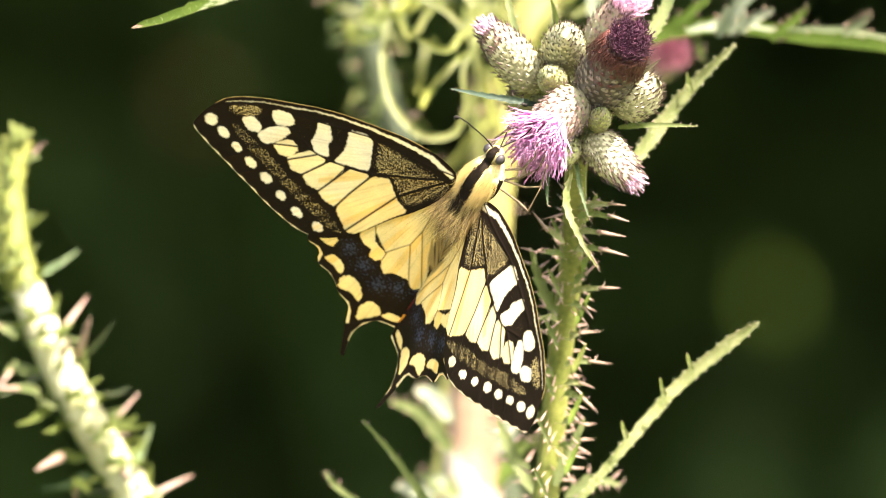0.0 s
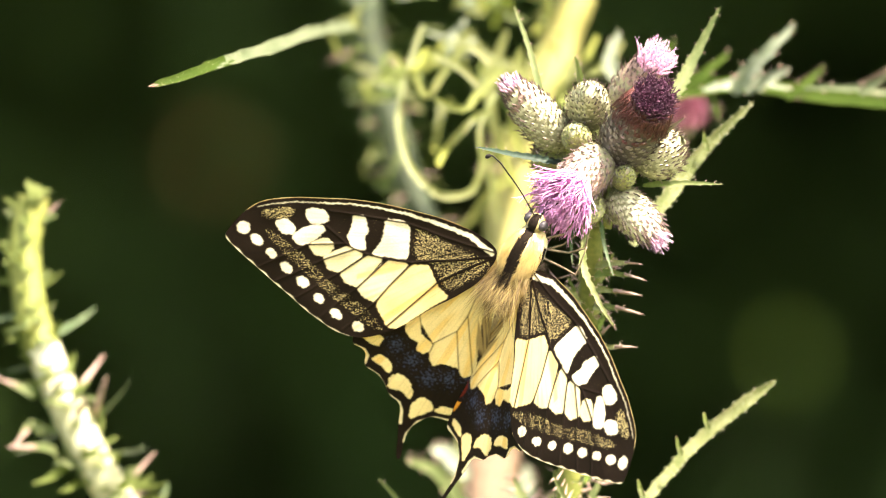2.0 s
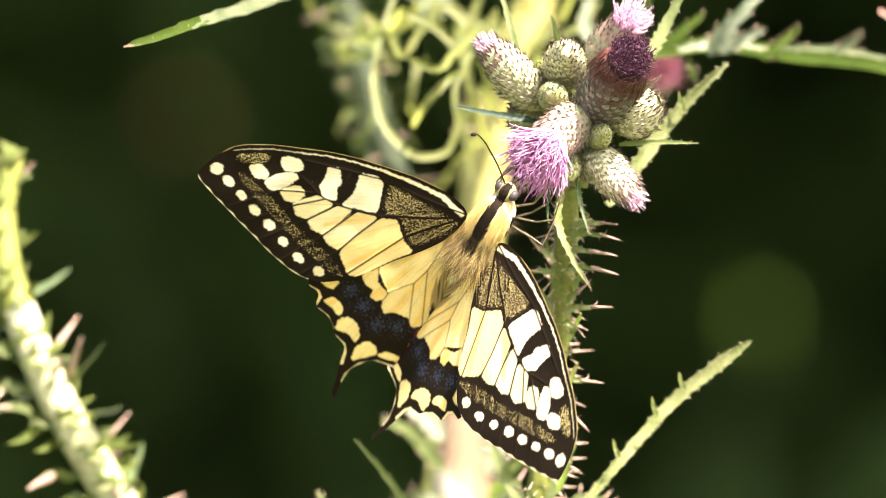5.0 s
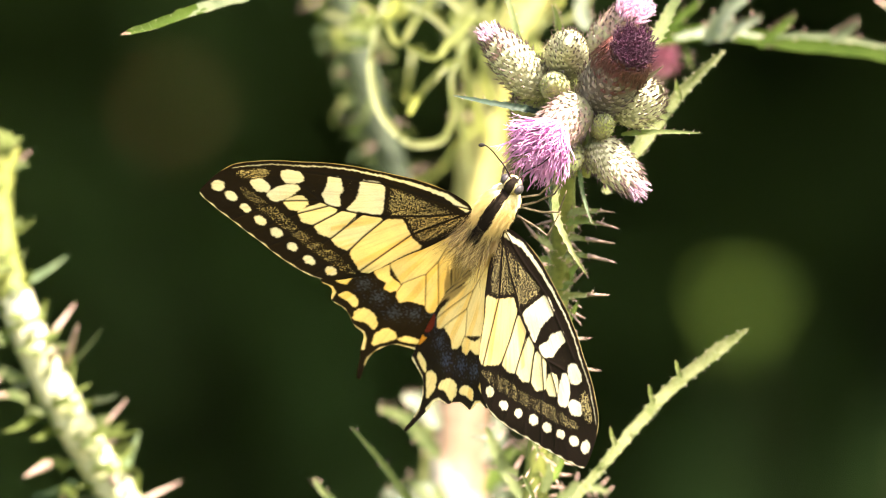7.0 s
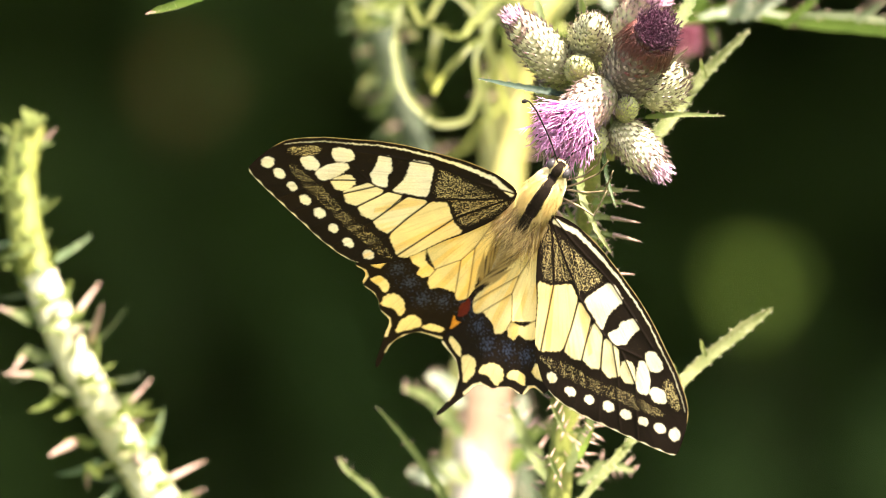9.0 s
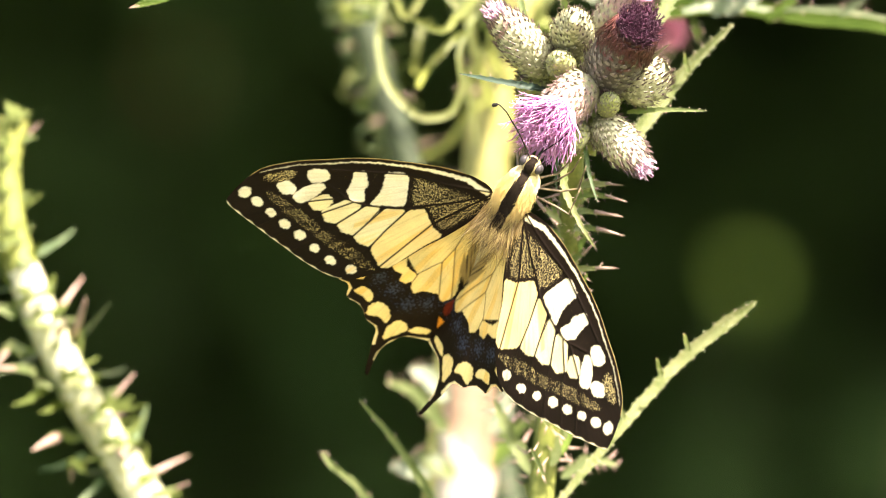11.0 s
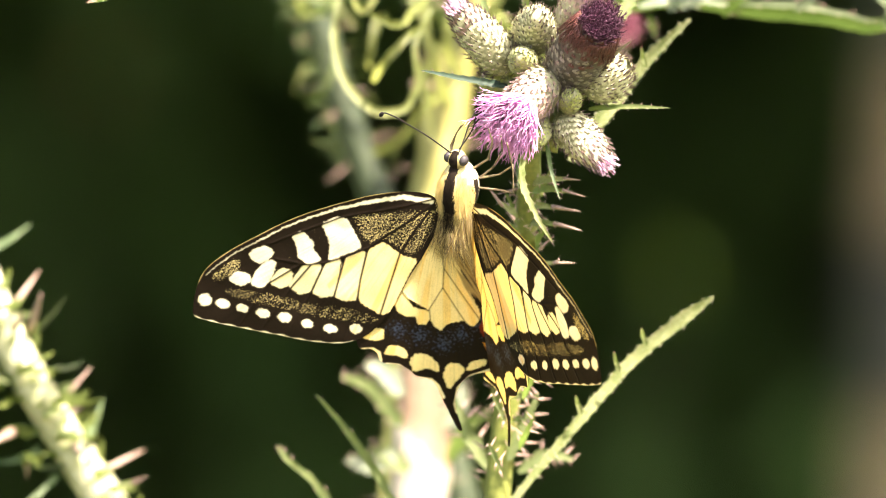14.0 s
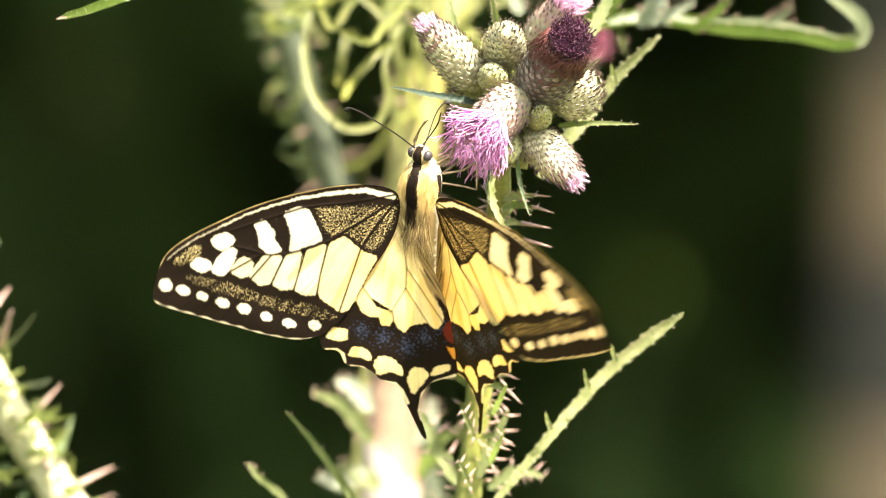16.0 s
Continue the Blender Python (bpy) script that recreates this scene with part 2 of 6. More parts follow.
def tube(bm, line, radius, sides=8, ridge=0.0, mat=0, cap=True):
    """A tube along line; radius is a number or a function of 0..1; ridge makes it fluted."""
    rings = []
    side = None
    n = len(line) - 1
    for i, p in enumerate(line):
        t = (line[min(i + 1, n)] - line[max(i - 1, 0)]).normalized()
        if side is None:
            side = t.orthogonal().normalized()
        side = (side - t * side.dot(t)).normalized()
        up = t.cross(side)
        r = radius(i / n) if callable(radius) else radius
        ring = []
        for k in range(sides):
            a = 2 * math.pi * k / sides
            rr = r * (1 + ridge * (1 if k % 2 else -1))
            ring.append(bm.verts.new(p + (side * math.cos(a) + up * math.sin(a)) * rr))
        rings.append(ring)
    for a, b in zip(rings, rings[1:]):
        for k in range(sides):
            f = bm.faces.new((a[k], a[(k + 1) % sides], b[(k + 1) % sides], b[k]))
            f.material_index = mat
    if cap:
        for ring in (rings[0][::-1], rings[-1]):
            bm.faces.new(ring).material_index = mat


def ellipsoid(bm, centre, size, rows=10, cols=14, mat=0, shape=None):
    grid = []
    for i in range(rows + 1):
        v = math.pi * i / rows
        row = []
        for j in range(cols):
            u = 2 * math.pi * j / cols
            p = Vector((math.sin(v) * math.cos(u), math.cos(v), math.sin(v) * math.sin(u)))
            if shape:
                p = shape(p)
            row.append(bm.verts.new(Vector(centre) + Vector((p.x * size[0], p.y * size[1], p.z * size[2]))))
        grid.append(row)
    for a, b in zip(grid, grid[1:]):
        for k in range(cols):
            bm.faces.new((a[k], b[k], b[(k + 1) % cols], a[(k + 1) % cols])).material_index = mat
    bmesh.ops.remove_doubles(bm, verts=bm.verts, dist=1e-7)


def blade(bm, line, width, facing, teeth=0, bite=0.5, fold=0.25, spine=0.0, mat=0, spine_mat=0, rnd=None):
    """A leaf along line: a folded blade with a midrib, toothed edges and a spine on each tooth."""
    rnd = rnd or random.Random(3)
    n = len(line) - 1
    facing = Vector(facing).normalized()
    rows, ends = [], []
    for i, p in enumerate(line):
        s = i / n
        t = (line[min(i + 1, n)] - line[max(i - 1, 0)]).normalized()
        side = t.cross(facing).normalized()
        up = side.cross(t)
        w = width(s)
        row = []
        for k, sgn in enumerate((-1, 1)):
            ph = (s * teeth + 0.37 * k) % 1.0
            cut = 1 - bite * (1 - ph) if teeth else 1
            wk = w * cut * rnd.uniform(0.9, 1.08)
            edge = p + side * sgn * wk + up * wk * fold
            row.append((edge, p + side * sgn * wk * 0.5 + up * wk * fold * 0.35))
            if teeth and spine and ph > 1 - teeth / n * 1.01 and w > 0:
                ends.append((edge, (side * sgn + t * 0.5 + up * rnd.uniform(-0.2, 0.6)).normalized(), t))
        rows.append([bm.verts.new(v) for v in (row[0][0], row[0][1], p - up * w * 0.08, row[1][1], row[1][0])])
    for a, b in zip(rows, rows[1:]):
        for k in range(4):
            bm.faces.new((a[k], a[k + 1], b[k + 1], b[k])).material_index = mat
    for e, way, t in ends:
        ln = spine * rnd.uniform(0.6, 1.3)
        tip = bm.verts.new(e + way * ln)
        w = ln * 0.11
        o = way.cross(facing).normalized() * w
        q = [bm.verts.new(e + o), bm.verts.new(e - o), bm.verts.new(e + facing * w - way * w)]
        for k in range(3):
            bm.faces.new((q[k], q[(k + 1) % 3], tip)).material_index = spine_mat


def spine_mesh(name, material, sides=5, thick=0.062, blunt=0.0):
    """A slender thorn one metre long along +Z, to be scaled."""
    bm = bmesh.new()
    tube(bm, path([(0, 0, 0), (0.02, 0, 0.5), (0.05, 0, 1)], 4), lambda s: thick * (1 - s + blunt * min(s, 1.6 * (1 - s))) + 0.006, sides)
    me = bpy.data.meshes.new(name)
    bm.to_mesh(me)
    bm.free()
    me.materials.append(material)
    me.polygons.foreach_set("use_smooth", [True] * len(me.polygons))
    return me


def stand(way, place, size=1.0, spin=0.0):
    q = Vector(way).to_track_quat("Z", "Y").to_matrix().to_4x4()
    return Matrix.Translation(place) @ q @ Matrix.Rotation(spin, 4, "Z") @ Matrix.Diagonal((size, size, size, 1))


SPINE = spine_mesh("spine", M_SPINE)
STOUT_SPINE = spine_mesh("stout_spine", M_SPINE, 6, 0.068, 0.35)


def spines(parent, line, radius, count, length, rnd, first=0.0, last=1.0, spread=1.0, lean=0.3):
    """Thorns round a stem, each a part of it."""
    for i in range(count):
        s = first + (last - first) * (i + rnd.random() * 0.8) / count
        k = min(int(s * (len(line) - 1)), len(line) - 2)
        t = (line[k + 1] - line[k]).normalized()
        a = i * 2.4 + rnd.uniform(-0.5, 0.5)
        o = t.orthogonal().normalized()
        out = (Matrix.Rotation(a, 3, t) @ o)
        out.y *= spread
        out.normalize()
        p = line[k].lerp(line[k + 1], s * (len(line) - 1) - k) + out * radius * 0.85
        ob = new("spine", SPINE)
        ob.parent = parent
        ob.matrix_basis = stand(out + t * rnd.uniform(-lean, lean), p, length * rnd.uniform(0.55, 1.25), rnd.uniform(0, 6))


# ---- ground and woodland ----
def build_ground():
    bm = bmesh.new()
    bmesh.ops.create_grid(bm, x_segments=60, y_segments=60, size=200)
    for v in bm.verts:
        r = math.hypot(v.co.x, v.co.y)
        v.co.z = noise.noise(v.co * 0.05) * min(1, max(0, r - 8) / 30) * 1.2
    tagged(part("ground", bm, M_GROUND), "green meadow ground reaching under the trees", "ground", kind="structure")


def leaves_mesh(name, points, size, rnd, material, parent, label=""):
    """Many small folded leaves as one mesh."""
    verts, faces = [], []
    for p in points:
        s = size * rnd.uniform(0.6, 1.4)
        e = Euler((rnd.uniform(-1.1, 1.1), rnd.uniform(-1.1, 1.1), rnd.uniform(0, 6.28))).to_matrix()
        k = len(verts)
        for q in ((0, 0, 0), (0.45, -0.28, 0.08), (1, 0, -0.05), (0.45, 0.28, 0.08)):
            verts.append(Vector(p) + e @ (Vector(q) * s))
        faces += [(k, k + 1, k + 2), (k, k + 2, k + 3)]
    me = bpy.data.meshes.new(name)
    me.from_pydata(verts, [], faces)
    me.materials.append(material)
    ob = new(name, me)
    ob.parent = parent
    return tagged(ob, label, kind="stuff")


GAPS = [(Vector((0.345, 4.0, 1.0)), 0.40), (at(1350, 538, 3.5), 0.16), (at(345, 182, 5.4), 0.16)]


def build_tree(name, foot, radius, height, crown, leaves, size, seed, label):
    """A tapered trunk with limbs and a crown of small leaves; crown is (centre, half sizes)."""
    rnd = random.Random(seed)
    tree = thing(name, label, "tree", foot)
    top = Vector((rnd.uniform(-0.2, 0.2), rnd.uniform(-0.2, 0.2), height))
    line = path([(0, 0, -0.2), top * 0.3 + Vector((0.03, 0.02, 0)), top * 0.7, top], 200)
    bm = bmesh.new()
    tube(bm, line, lambda s: radius * (1.25 - 0.9 * s + 0.5 * max(0, 0.06 - s) * 10), 26)
    for v in bm.verts:
        v.co += Vector((v.co.x, v.co.y, 0)).normalized() * radius * 0.10 * noise.noise(Vector((v.co.x * 22, v.co.y * 22, v.co.z * 3)))
    # sun dapples on the grey bark, painted in as lighter tan patches
    for f in bm.faces:
        c = f.calc_center_median()
        f.material_index = 1 if math.cos((c.z - 1.086) * 40.3) + 0.6 * noise.noise(c * 9) > 0.15 else 0
    part("trunk", bm, [M_BARK, M_BARK_DAPPLED], tree)
    centre, half = Vector(crown[0]) - Vector(foot), Vector(crown[1])
    points = []
    for i in range(9):
        a = i * 2.4
        end = centre + Vector((math.cos(a) * half.x * 0.8, math.sin(a) * half.y * 0.8, rnd.uniform(-0.5, 0.5) * half.z))
        start = line[110 + i * 10]
        limb = path([start, start.lerp(end, 0.5) + Vector((0, 0, 0.3)), end], 12)
        bm = bmesh.new()
        tube(bm, limb, lambda s: radius * 0.35 * (1 - 0.85 * s), 8)
        part("limb", bm, M_BARK, tree)
    clumps = [centre + Vector((rnd.uniform(-1, 1) * half.x, rnd.uniform(-1, 1) * half.y, rnd.uniform(-1, 1) * half.z)) for _ in range(leaves // 40)]
    for c in clumps:
        # holes cut in the crown so that sun reaches the trunk and saplings
        if any(((c + Vector(foot) - g) - SUN * (c + Vector(foot) - g).dot(SUN)).length < r for g, r in GAPS[:1]):
            continue
        for _ in range(40):
            p = c + Vector((rnd.gauss(0, 0.28), rnd.gauss(0, 0.28), rnd.gauss(0, 0.18)))
            if all(((p + Vector(foot) - g) - SUN * (p + Vector(foot) - g).dot(SUN)).length > r for g, r in GAPS[1:]):
                points.append(p)
    leaves_mesh("crown", points, size, rnd, M_FOLIAGE, tree)
    return tree


def build_shrub(foot, half, leaves, size, seed, label):
    rnd = random.Random(seed)
    shrub = thing("shrub", label, "shrub", foot, group="woodland edge shrubs")
    points = []
    for i in range(7):
        a = i * 0.9
        end = Vector((math.cos(a) * half[0] * 0.7, math.sin(a) * half[1] * 0.7, half[2] * rnd.uniform(1.2, 1.8)))
        bm = bmesh.new()
        tube(bm, path([(0, 0, -0.1), end * 0.5 + Vector((0.1, 0, 0.2)), end], 10), lambda s: 0.025 * (1 - 0.8 * s), 6)
        part("branch", bm, M_TWIG, shrub)
    for _ in range(leaves // 30):
        while True:
            p = Vector((rnd.uniform(-1, 1), rnd.uniform(-1, 1), rnd.uniform(-1, 1)))
            if p.length < 1:
                break
        c = Vector((p.x * half[0], p.y * half[1], (p.z + 1) * half[2]))
        for _ in range(30):
            points.append(c + Vector((rnd.gauss(0, 0.12), rnd.gauss(0, 0.12), rnd.gauss(0, 0.12))))
    leaves_mesh("foliage", points, size, rnd, M_FOLIAGE, shrub)


def build_sapling(top, size, material, seed, label):
    """A slim sapling with a few leaves at its tip, added as a blurred light disc."""
    rnd = random.Random(seed)
    sp = thing("sapling", label, "sapling", (top.x, top.y, 0))
    end = Vector((0, 0, top.z))
    bm = bmesh.new()
    tube(bm, path([(0.12, 0.15, -0.05), (0.08, 0.1, top.z * 0.5), end], 16), lambda s: 0.0005 * (1.1 - 0.8 * s), 6)
    part("stem", bm, M_TWIG, sp)
    for k in range(3):
        bm = bmesh.new()
        a = k * 2.1 + 0.4
        way = Vector((math.cos(a), -0.15, math.sin(a)))
        blade(bm, path([end, end + way * size * 0.5 + Vector((0, -0.004, 0.002)), end + way * size], 10), lambda s: size * 0.30 * math.sin(math.pi * min(1, 0.08 + 0.92 * s)), (0.2, -0.8, 0.55), 0, 0, 0.2)
        part("leaf", bm, material, sp)
    return sp


def build_woodland():
    # both saplings are added: their sunlit leaves blur into soft discs of light
    green = build_sapling(at(1350, 538, 3.5), 0.0125, M_SAPLING, 1, "slim green-leaved sapling added to make a blurred disc of light")
    russet = build_sapling(at(345, 182, 5.4), 0.0110, M_RUSSET, 2, "slim russet-leaved sapling added to make a blurred disc of light")
    # the first tree's crown, out of view, is added to shade the wood
    build_tree("tree", (0.328, 4.0, 0), 0.125, 5.2, ((0.2, 4.6, 4.2), (5.5, 4.0, 1.0)), 44000, 0.2, 5, "tall broad-leaved tree with a grey-brown trunk and an unseen crown added for shade")
    build_tree("tree", (-4.2, 7.5, 0), 0.16, 6.0, ((-4.0, 7.5, 4.6), (3.0, 3.0, 1.6)), 12000, 0.2, 6, "broad-leaved woodland tree standing in shade")
    build_tree("tree", (4.6, 8.0, 0), 0.16, 6.0, ((4.4, 8.0, 4.6), (3.0, 3.0, 1.6)), 12000, 0.2, 7, "broad-leaved woodland tree standing in shade")
    for i in range(9):
        build_shrub((-5.2 + i * 1.3, 6.2 + 0.7 * math.sin(i * 2.1), 0), (1.0, 0.8, 1.3), 9000, 0.10, 120 + i, "dense dark green shrub in the shade of the trees")
    for i in range(8):
        build_shrub((-5.6 + i * 1.6, 8.4 + 0.5 * math.sin(i * 1.7), 0), (1.2, 0.9, 1.7), 9000, 0.12, 320 + i, "dense dark green shrub in the shade of the trees")
    # the wood behind closes the view
    bm = bmesh.new()
    cols, rows = 90, 26
    grid = []
    for k in range(cols + 1):
        a = math.pi * (0.04 + 0.92 * k / cols)
        row = []
        for r in range(rows + 1):
            h = 11.0 * r / rows
            p = Vector((math.cos(a) * 22, math.sin(a) * 14, h))
            q = 1 + 0.10 * noise.noise(p * 0.5) + 0.05 * noise.noise(p * 1.7)
            row.append(bm.verts.new((p.x * q, p.y * q, -0.3 + h + (0.9 * noise.noise(p * 0.9) if r == rows else 0))))
        grid.append(row)
    for a, b in zip(grid, grid[1:]):
        for r in range(rows):
            bm.faces.new((a[r], b[r], b[r + 1], a[r + 1]))
    tagged(part("backdrop", bm, M_FOLIAGE), "dark green edge of a wood closing the view", "wood", kind="structure")
    return green, russet


# ---- thistles ----
def bract_mesh(name, body):
    """One overlapping scale of a thistle head, unit long, with a dark prickle."""
    v = [(-0.30, 0, 0), (0, 0, 0.05), (0.30, 0, 0), (-0.36, 0.42, 0.0), (0, 0.42, 0.12), (0.36, 0.42, 0.0), (-0.19, 0.78, 0.02), (-0.09, 0.66, 0.11), (0.09, 0.66, 0.11), (0.19, 0.78, 0.02), (0, 1.16, 0.09), (0, 1.85, 0.62), (0, 0.5, 0.13)]
    f = [(0, 1, 4, 3), (1, 2, 5, 4), (3, 4, 12, 7, 6), (4, 5, 9, 8, 12), (6, 7, 10), (8, 9, 10), (12, 8, 7), (7, 8, 11), (8, 10, 11), (10, 7, 11)]
    me = bpy.data.meshes.new(name)
    me.from_pydata(v, [], f)
    me.materials.append(body)
    me.materials.append(M_BRACT_TIP)
    for k, p in enumerate(me.polygons):
        p.material_index = 1 if k > 5 else 0
        p.use_smooth = k <= 5
    return me


BRACT_PALE = bract_mesh("bract", M_BRACT)
BRACT_DULL = bract_mesh("bract", M_BRACT_DULL)
BRACT_ROSE = bract_mesh("bract", M_BRACT_ROSE)
BRACT_RUST = bract_mesh("bract", M_RUST)
BRACT_BROWN = bract_mesh("bract", M_BRACT_BROWN)
BRACT_GREEN = bract_mesh("bract", M_BRACT_GREEN)


def capitulum(parent, origin, base, tip, wide, count, bract, florets, rnd, label, mouth=0.45, floret_len=0.0, floret_mat=None, flare=0.5, floret_count=60, curl=0.3, size=1.0, upper=None, rosy=0.6, core=None):
    """A thistle flower head from base to tip (points of the plan): a scaly cup and its florets."""
    axis = tip - base
    ln = axis.length
    m = stand(axis, base - origin)
    R = wide * MM / 2

    def prof(s):
        return R * (0.32 + 0.68 * math.sin(math.pi * min(1, s / 0.9) ** 0.75)) if s < 0.45 else R * (mouth + (1 - mouth) * math.cos((s - 0.45) / 0.55 * math.pi / 2) ** 0.8)

    bm = bmesh.new()
    tube(bm, [Vector((0, 0, ln * i / 14)) for i in range(15)], lambda s: prof(s) * 0.97, 18)
    head = part("flower_head", bm, core or M_WOOL, parent, label, m)
    count = int(count * 2.2)
    for i in range(count):
        s = 0.02 + 0.97 * ((i + 0.5) / count) ** 0.9
        a = i * 2.39996 + rnd.uniform(-0.06, 0.06)
        r = prof(s)
        dr = (prof(min(1, s + 0.02)) - prof(max(0, s - 0.02))) / (0.04 * ln)
        out = Vector((math.cos(a), math.sin(a), -dr)).normalized()
        along = Vector((math.cos(a) * dr, math.sin(a) * dr, 1)).normalized()
        along = (along - out * along.dot(out) + out * rnd.uniform(-0.06, 0.16) + Vector((-math.sin(a), math.cos(a), 0)) * rnd.uniform(-0.22, 0.22)).normalized()
        side = along.cross(out).normalized()
        out = side.cross(along)
        k = size * MM * (0.76 + 0.42 * s) * rnd.uniform(0.68, 1.22)
        ob = new("bract", upper if upper and s + 0.16 * math.sin(a * 1.3) > rosy else bract)
        ob.parent = head
        mm = Matrix((side, along, out)).transposed().to_4x4()
        ob.matrix_basis = Matrix.Translation(Vector((math.cos(a) * r, math.sin(a) * r, ln * s))) @ mm @ Matrix.Diagonal((k * 1.42, k, k, 1))
    if floret_len:
        bm = bmesh.new()
        fl = floret_len * MM
        rm = prof(1.0)
        for i in range(floret_count):
            rr = math.sqrt((i + 0.5) / floret_count)
            a = i * 2.39996
            start = Vector((math.cos(a) * rr * rm * 0.9, math.sin(a) * rr * rm * 0.9, ln * 0.93))
            way = Vector((math.cos(a) * rr * flare, math.sin(a) * rr * flare, 1)).normalized()
            L = fl * rnd.uniform(0.75, 1.12) * (1.0 - 0.15 * rr)
            bend = Vector((rnd.uniform(-1, 1), rnd.uniform(-1, 1), rnd.uniform(-0.6, 0.2))) * curl * L
            end = start + way * L + bend
            line = path([start, start + way * L * 0.55 + bend * 0.15, end], 5)
            w = 0.15 * MM * rnd.uniform(0.8, 1.3)
            tube(bm, line, lambda s: w * (0.75 + 0.5 * s) if s < 0.8 else w * 0.7, 4)
            # split tip
            for j in range(2):
                e = (way + Vector((rnd.uniform(-1, 1), rnd.uniform(-1, 1), 0)) * 0.6).normalized()
                tube(bm, [end, end + e * L * 0.12, end + e * L * 0.2 + bend * 0.2], lambda s: w * 0.5 * (1 - 0.7 * s), 3)
        tagged(part("floret_tuft", bm, floret_mat, head), florets, kind="stuff")
    return head


def build_cluster():
    origin = at(1040, 190, 0.004)
    cl = thing("thistle_flower_cluster", "cluster of scaly thistle heads with pink florets on a green stem", "flower", origin)
    rnd = random.Random(11)

    def L(a, b, d=0.004):
        return at(a, b, d) - origin

    # short stalks under the heads
    centre = (1035, 225, 0.006)
    for k, (a, b, d) in enumerate([(950, 150, .004), (990, 110, .008), (1046, 160, .002), (1060, 90, .010), (975, 150, 0), (930, 180, .008), (1008, 200, -.002), (1105, 185, .004), (1050, 255, 0), (1010, 262, .002)]):
        bm = bmesh.new()
        tube(bm, path([L(1022, 300, .006), L(*centre), L(a, b, d)], 8), lambda s: 1.15 * MM * (1.2 - 0.5 * s), 8, 0.05)
        part("stalk", bm, M_STEM, cl)
    # the heads
    capitulum(cl, origin, at(956, 157, .006), at(862, 50, -.003), 6.3, 105, BRACT_PALE, "", rnd, "pale green thistle bud opening with a pink tip", 0.42, 2.6, M_PALE_PINK, 0.25, 60, 0.12, upper=BRACT_ROSE, rosy=0.85)
    capitulum(cl, origin, at(992, 112, .010), at(1003, 58, -.006), 6.6, 70, BRACT_PALE, "", rnd, "round pale green closed thistle bud", 0.30)
    withered = capitulum(cl, origin, at(1040, 182, .004), at(1110, 80, -.012), 8.4, 125, BRACT_BROWN, "curled plum florets of a withered head", rnd, "brown withered thistle head with a dark plum crown", 0.66, 4.3, M_PLUM, 0.16, 460, 0.26, upper=BRACT_RUST, rosy=0.66, core=M_CORE_BROWN)
    capitulum(cl, origin, at(1052, 92, .012), at(1108, 12, .004), 6.4, 90, BRACT_DULL, "", rnd, "thistle head with pale pink florets", 0.62, 4.0, M_PALE_PINK, 0.4, 150, 0.16, upper=BRACT_ROSE)
    capitulum(cl, origin, at(982, 150, .004), at(972, 132, -.006), 4.6, 40, BRACT_GREEN, "", rnd, "small round green thistle bud", 0.25, size=0.75)
    capitulum(cl, origin, at(948, 190, .010), at(908, 168, .006), 5.2, 50, BRACT_GREEN, "", rnd, "small green thistle bud in the shade", 0.3, size=0.9)
    capitulum(cl, origin, at(1024, 172, -.001), at(974, 225, -.007), 6.9, 90, BRACT_DULL, "open spray of pink florets", rnd, "open thistle head with a spray of bright pink florets", 0.80, 7.4, M_PINK, 0.50, 330, 0.17, upper=BRACT_ROSE, rosy=0.5)
    capitulum(cl, origin, at(1098, 188, .004), at(1156, 150, -.003), 7.2, 85, BRACT_PALE, "", rnd, "round pale green thistle bud with purple prickles", 0.35)
    capitulum(cl, origin, at(1042, 240, .002), at(1118, 318, -.004), 6.0, 110, BRACT_PALE, "", rnd, "pale green thistle bud tipped with pink", 0.45, 2.6, M_PALE_PINK, 0.2, 60, 0.12, upper=BRACT_ROSE, rosy=0.85)
    capitulum(cl, origin, at(1055, 222, .0), at(1068, 200, -.006), 3.6, 34, BRACT_GREEN, "", rnd, "tiny green thistle bud", 0.3, size=0.7)
    capitulum(cl, origin, at(1016, 252, .002), at(998, 286, -.004), 3.6, 34, BRACT_GREEN, "", rnd, "tiny green thistle bud", 0.3, size=0.7)
    # limp rusty florets hang back over the withered cup
    bm = bmesh.new()
    long = (at(1110, 80, -.012) - at(1040, 182, .004)).length
    for k in range(260):
        a, back = k * 2.39996, rnd.uniform(0.22, 0.52) * (0.75 + 0.4 * math.sin(k * 2.39996 + 0.6))
        pts = []
        for j in range(4):
            u = 1.0 - back * j / 3
            rad = 4.2 * MM * (0.66 + 0.34 * math.cos(max(0, u - 0.45) / 0.55 * math.pi / 2) ** 0.8) + rnd.uniform(0.25, 0.65) * MM
            pts.append(Vector((math.cos(a) * rad, math.sin(a) * rad, long * u)))
            a += rnd.uniform(-0.16, 0.16)
        tube(bm, pts, lambda s: 0.13 * MM * (1 - 0.6 * s), 4)
    tagged(part("withered_tuft", bm, M_RUST, withered), "limp rust-red florets hanging over the cup", kind="stuff")
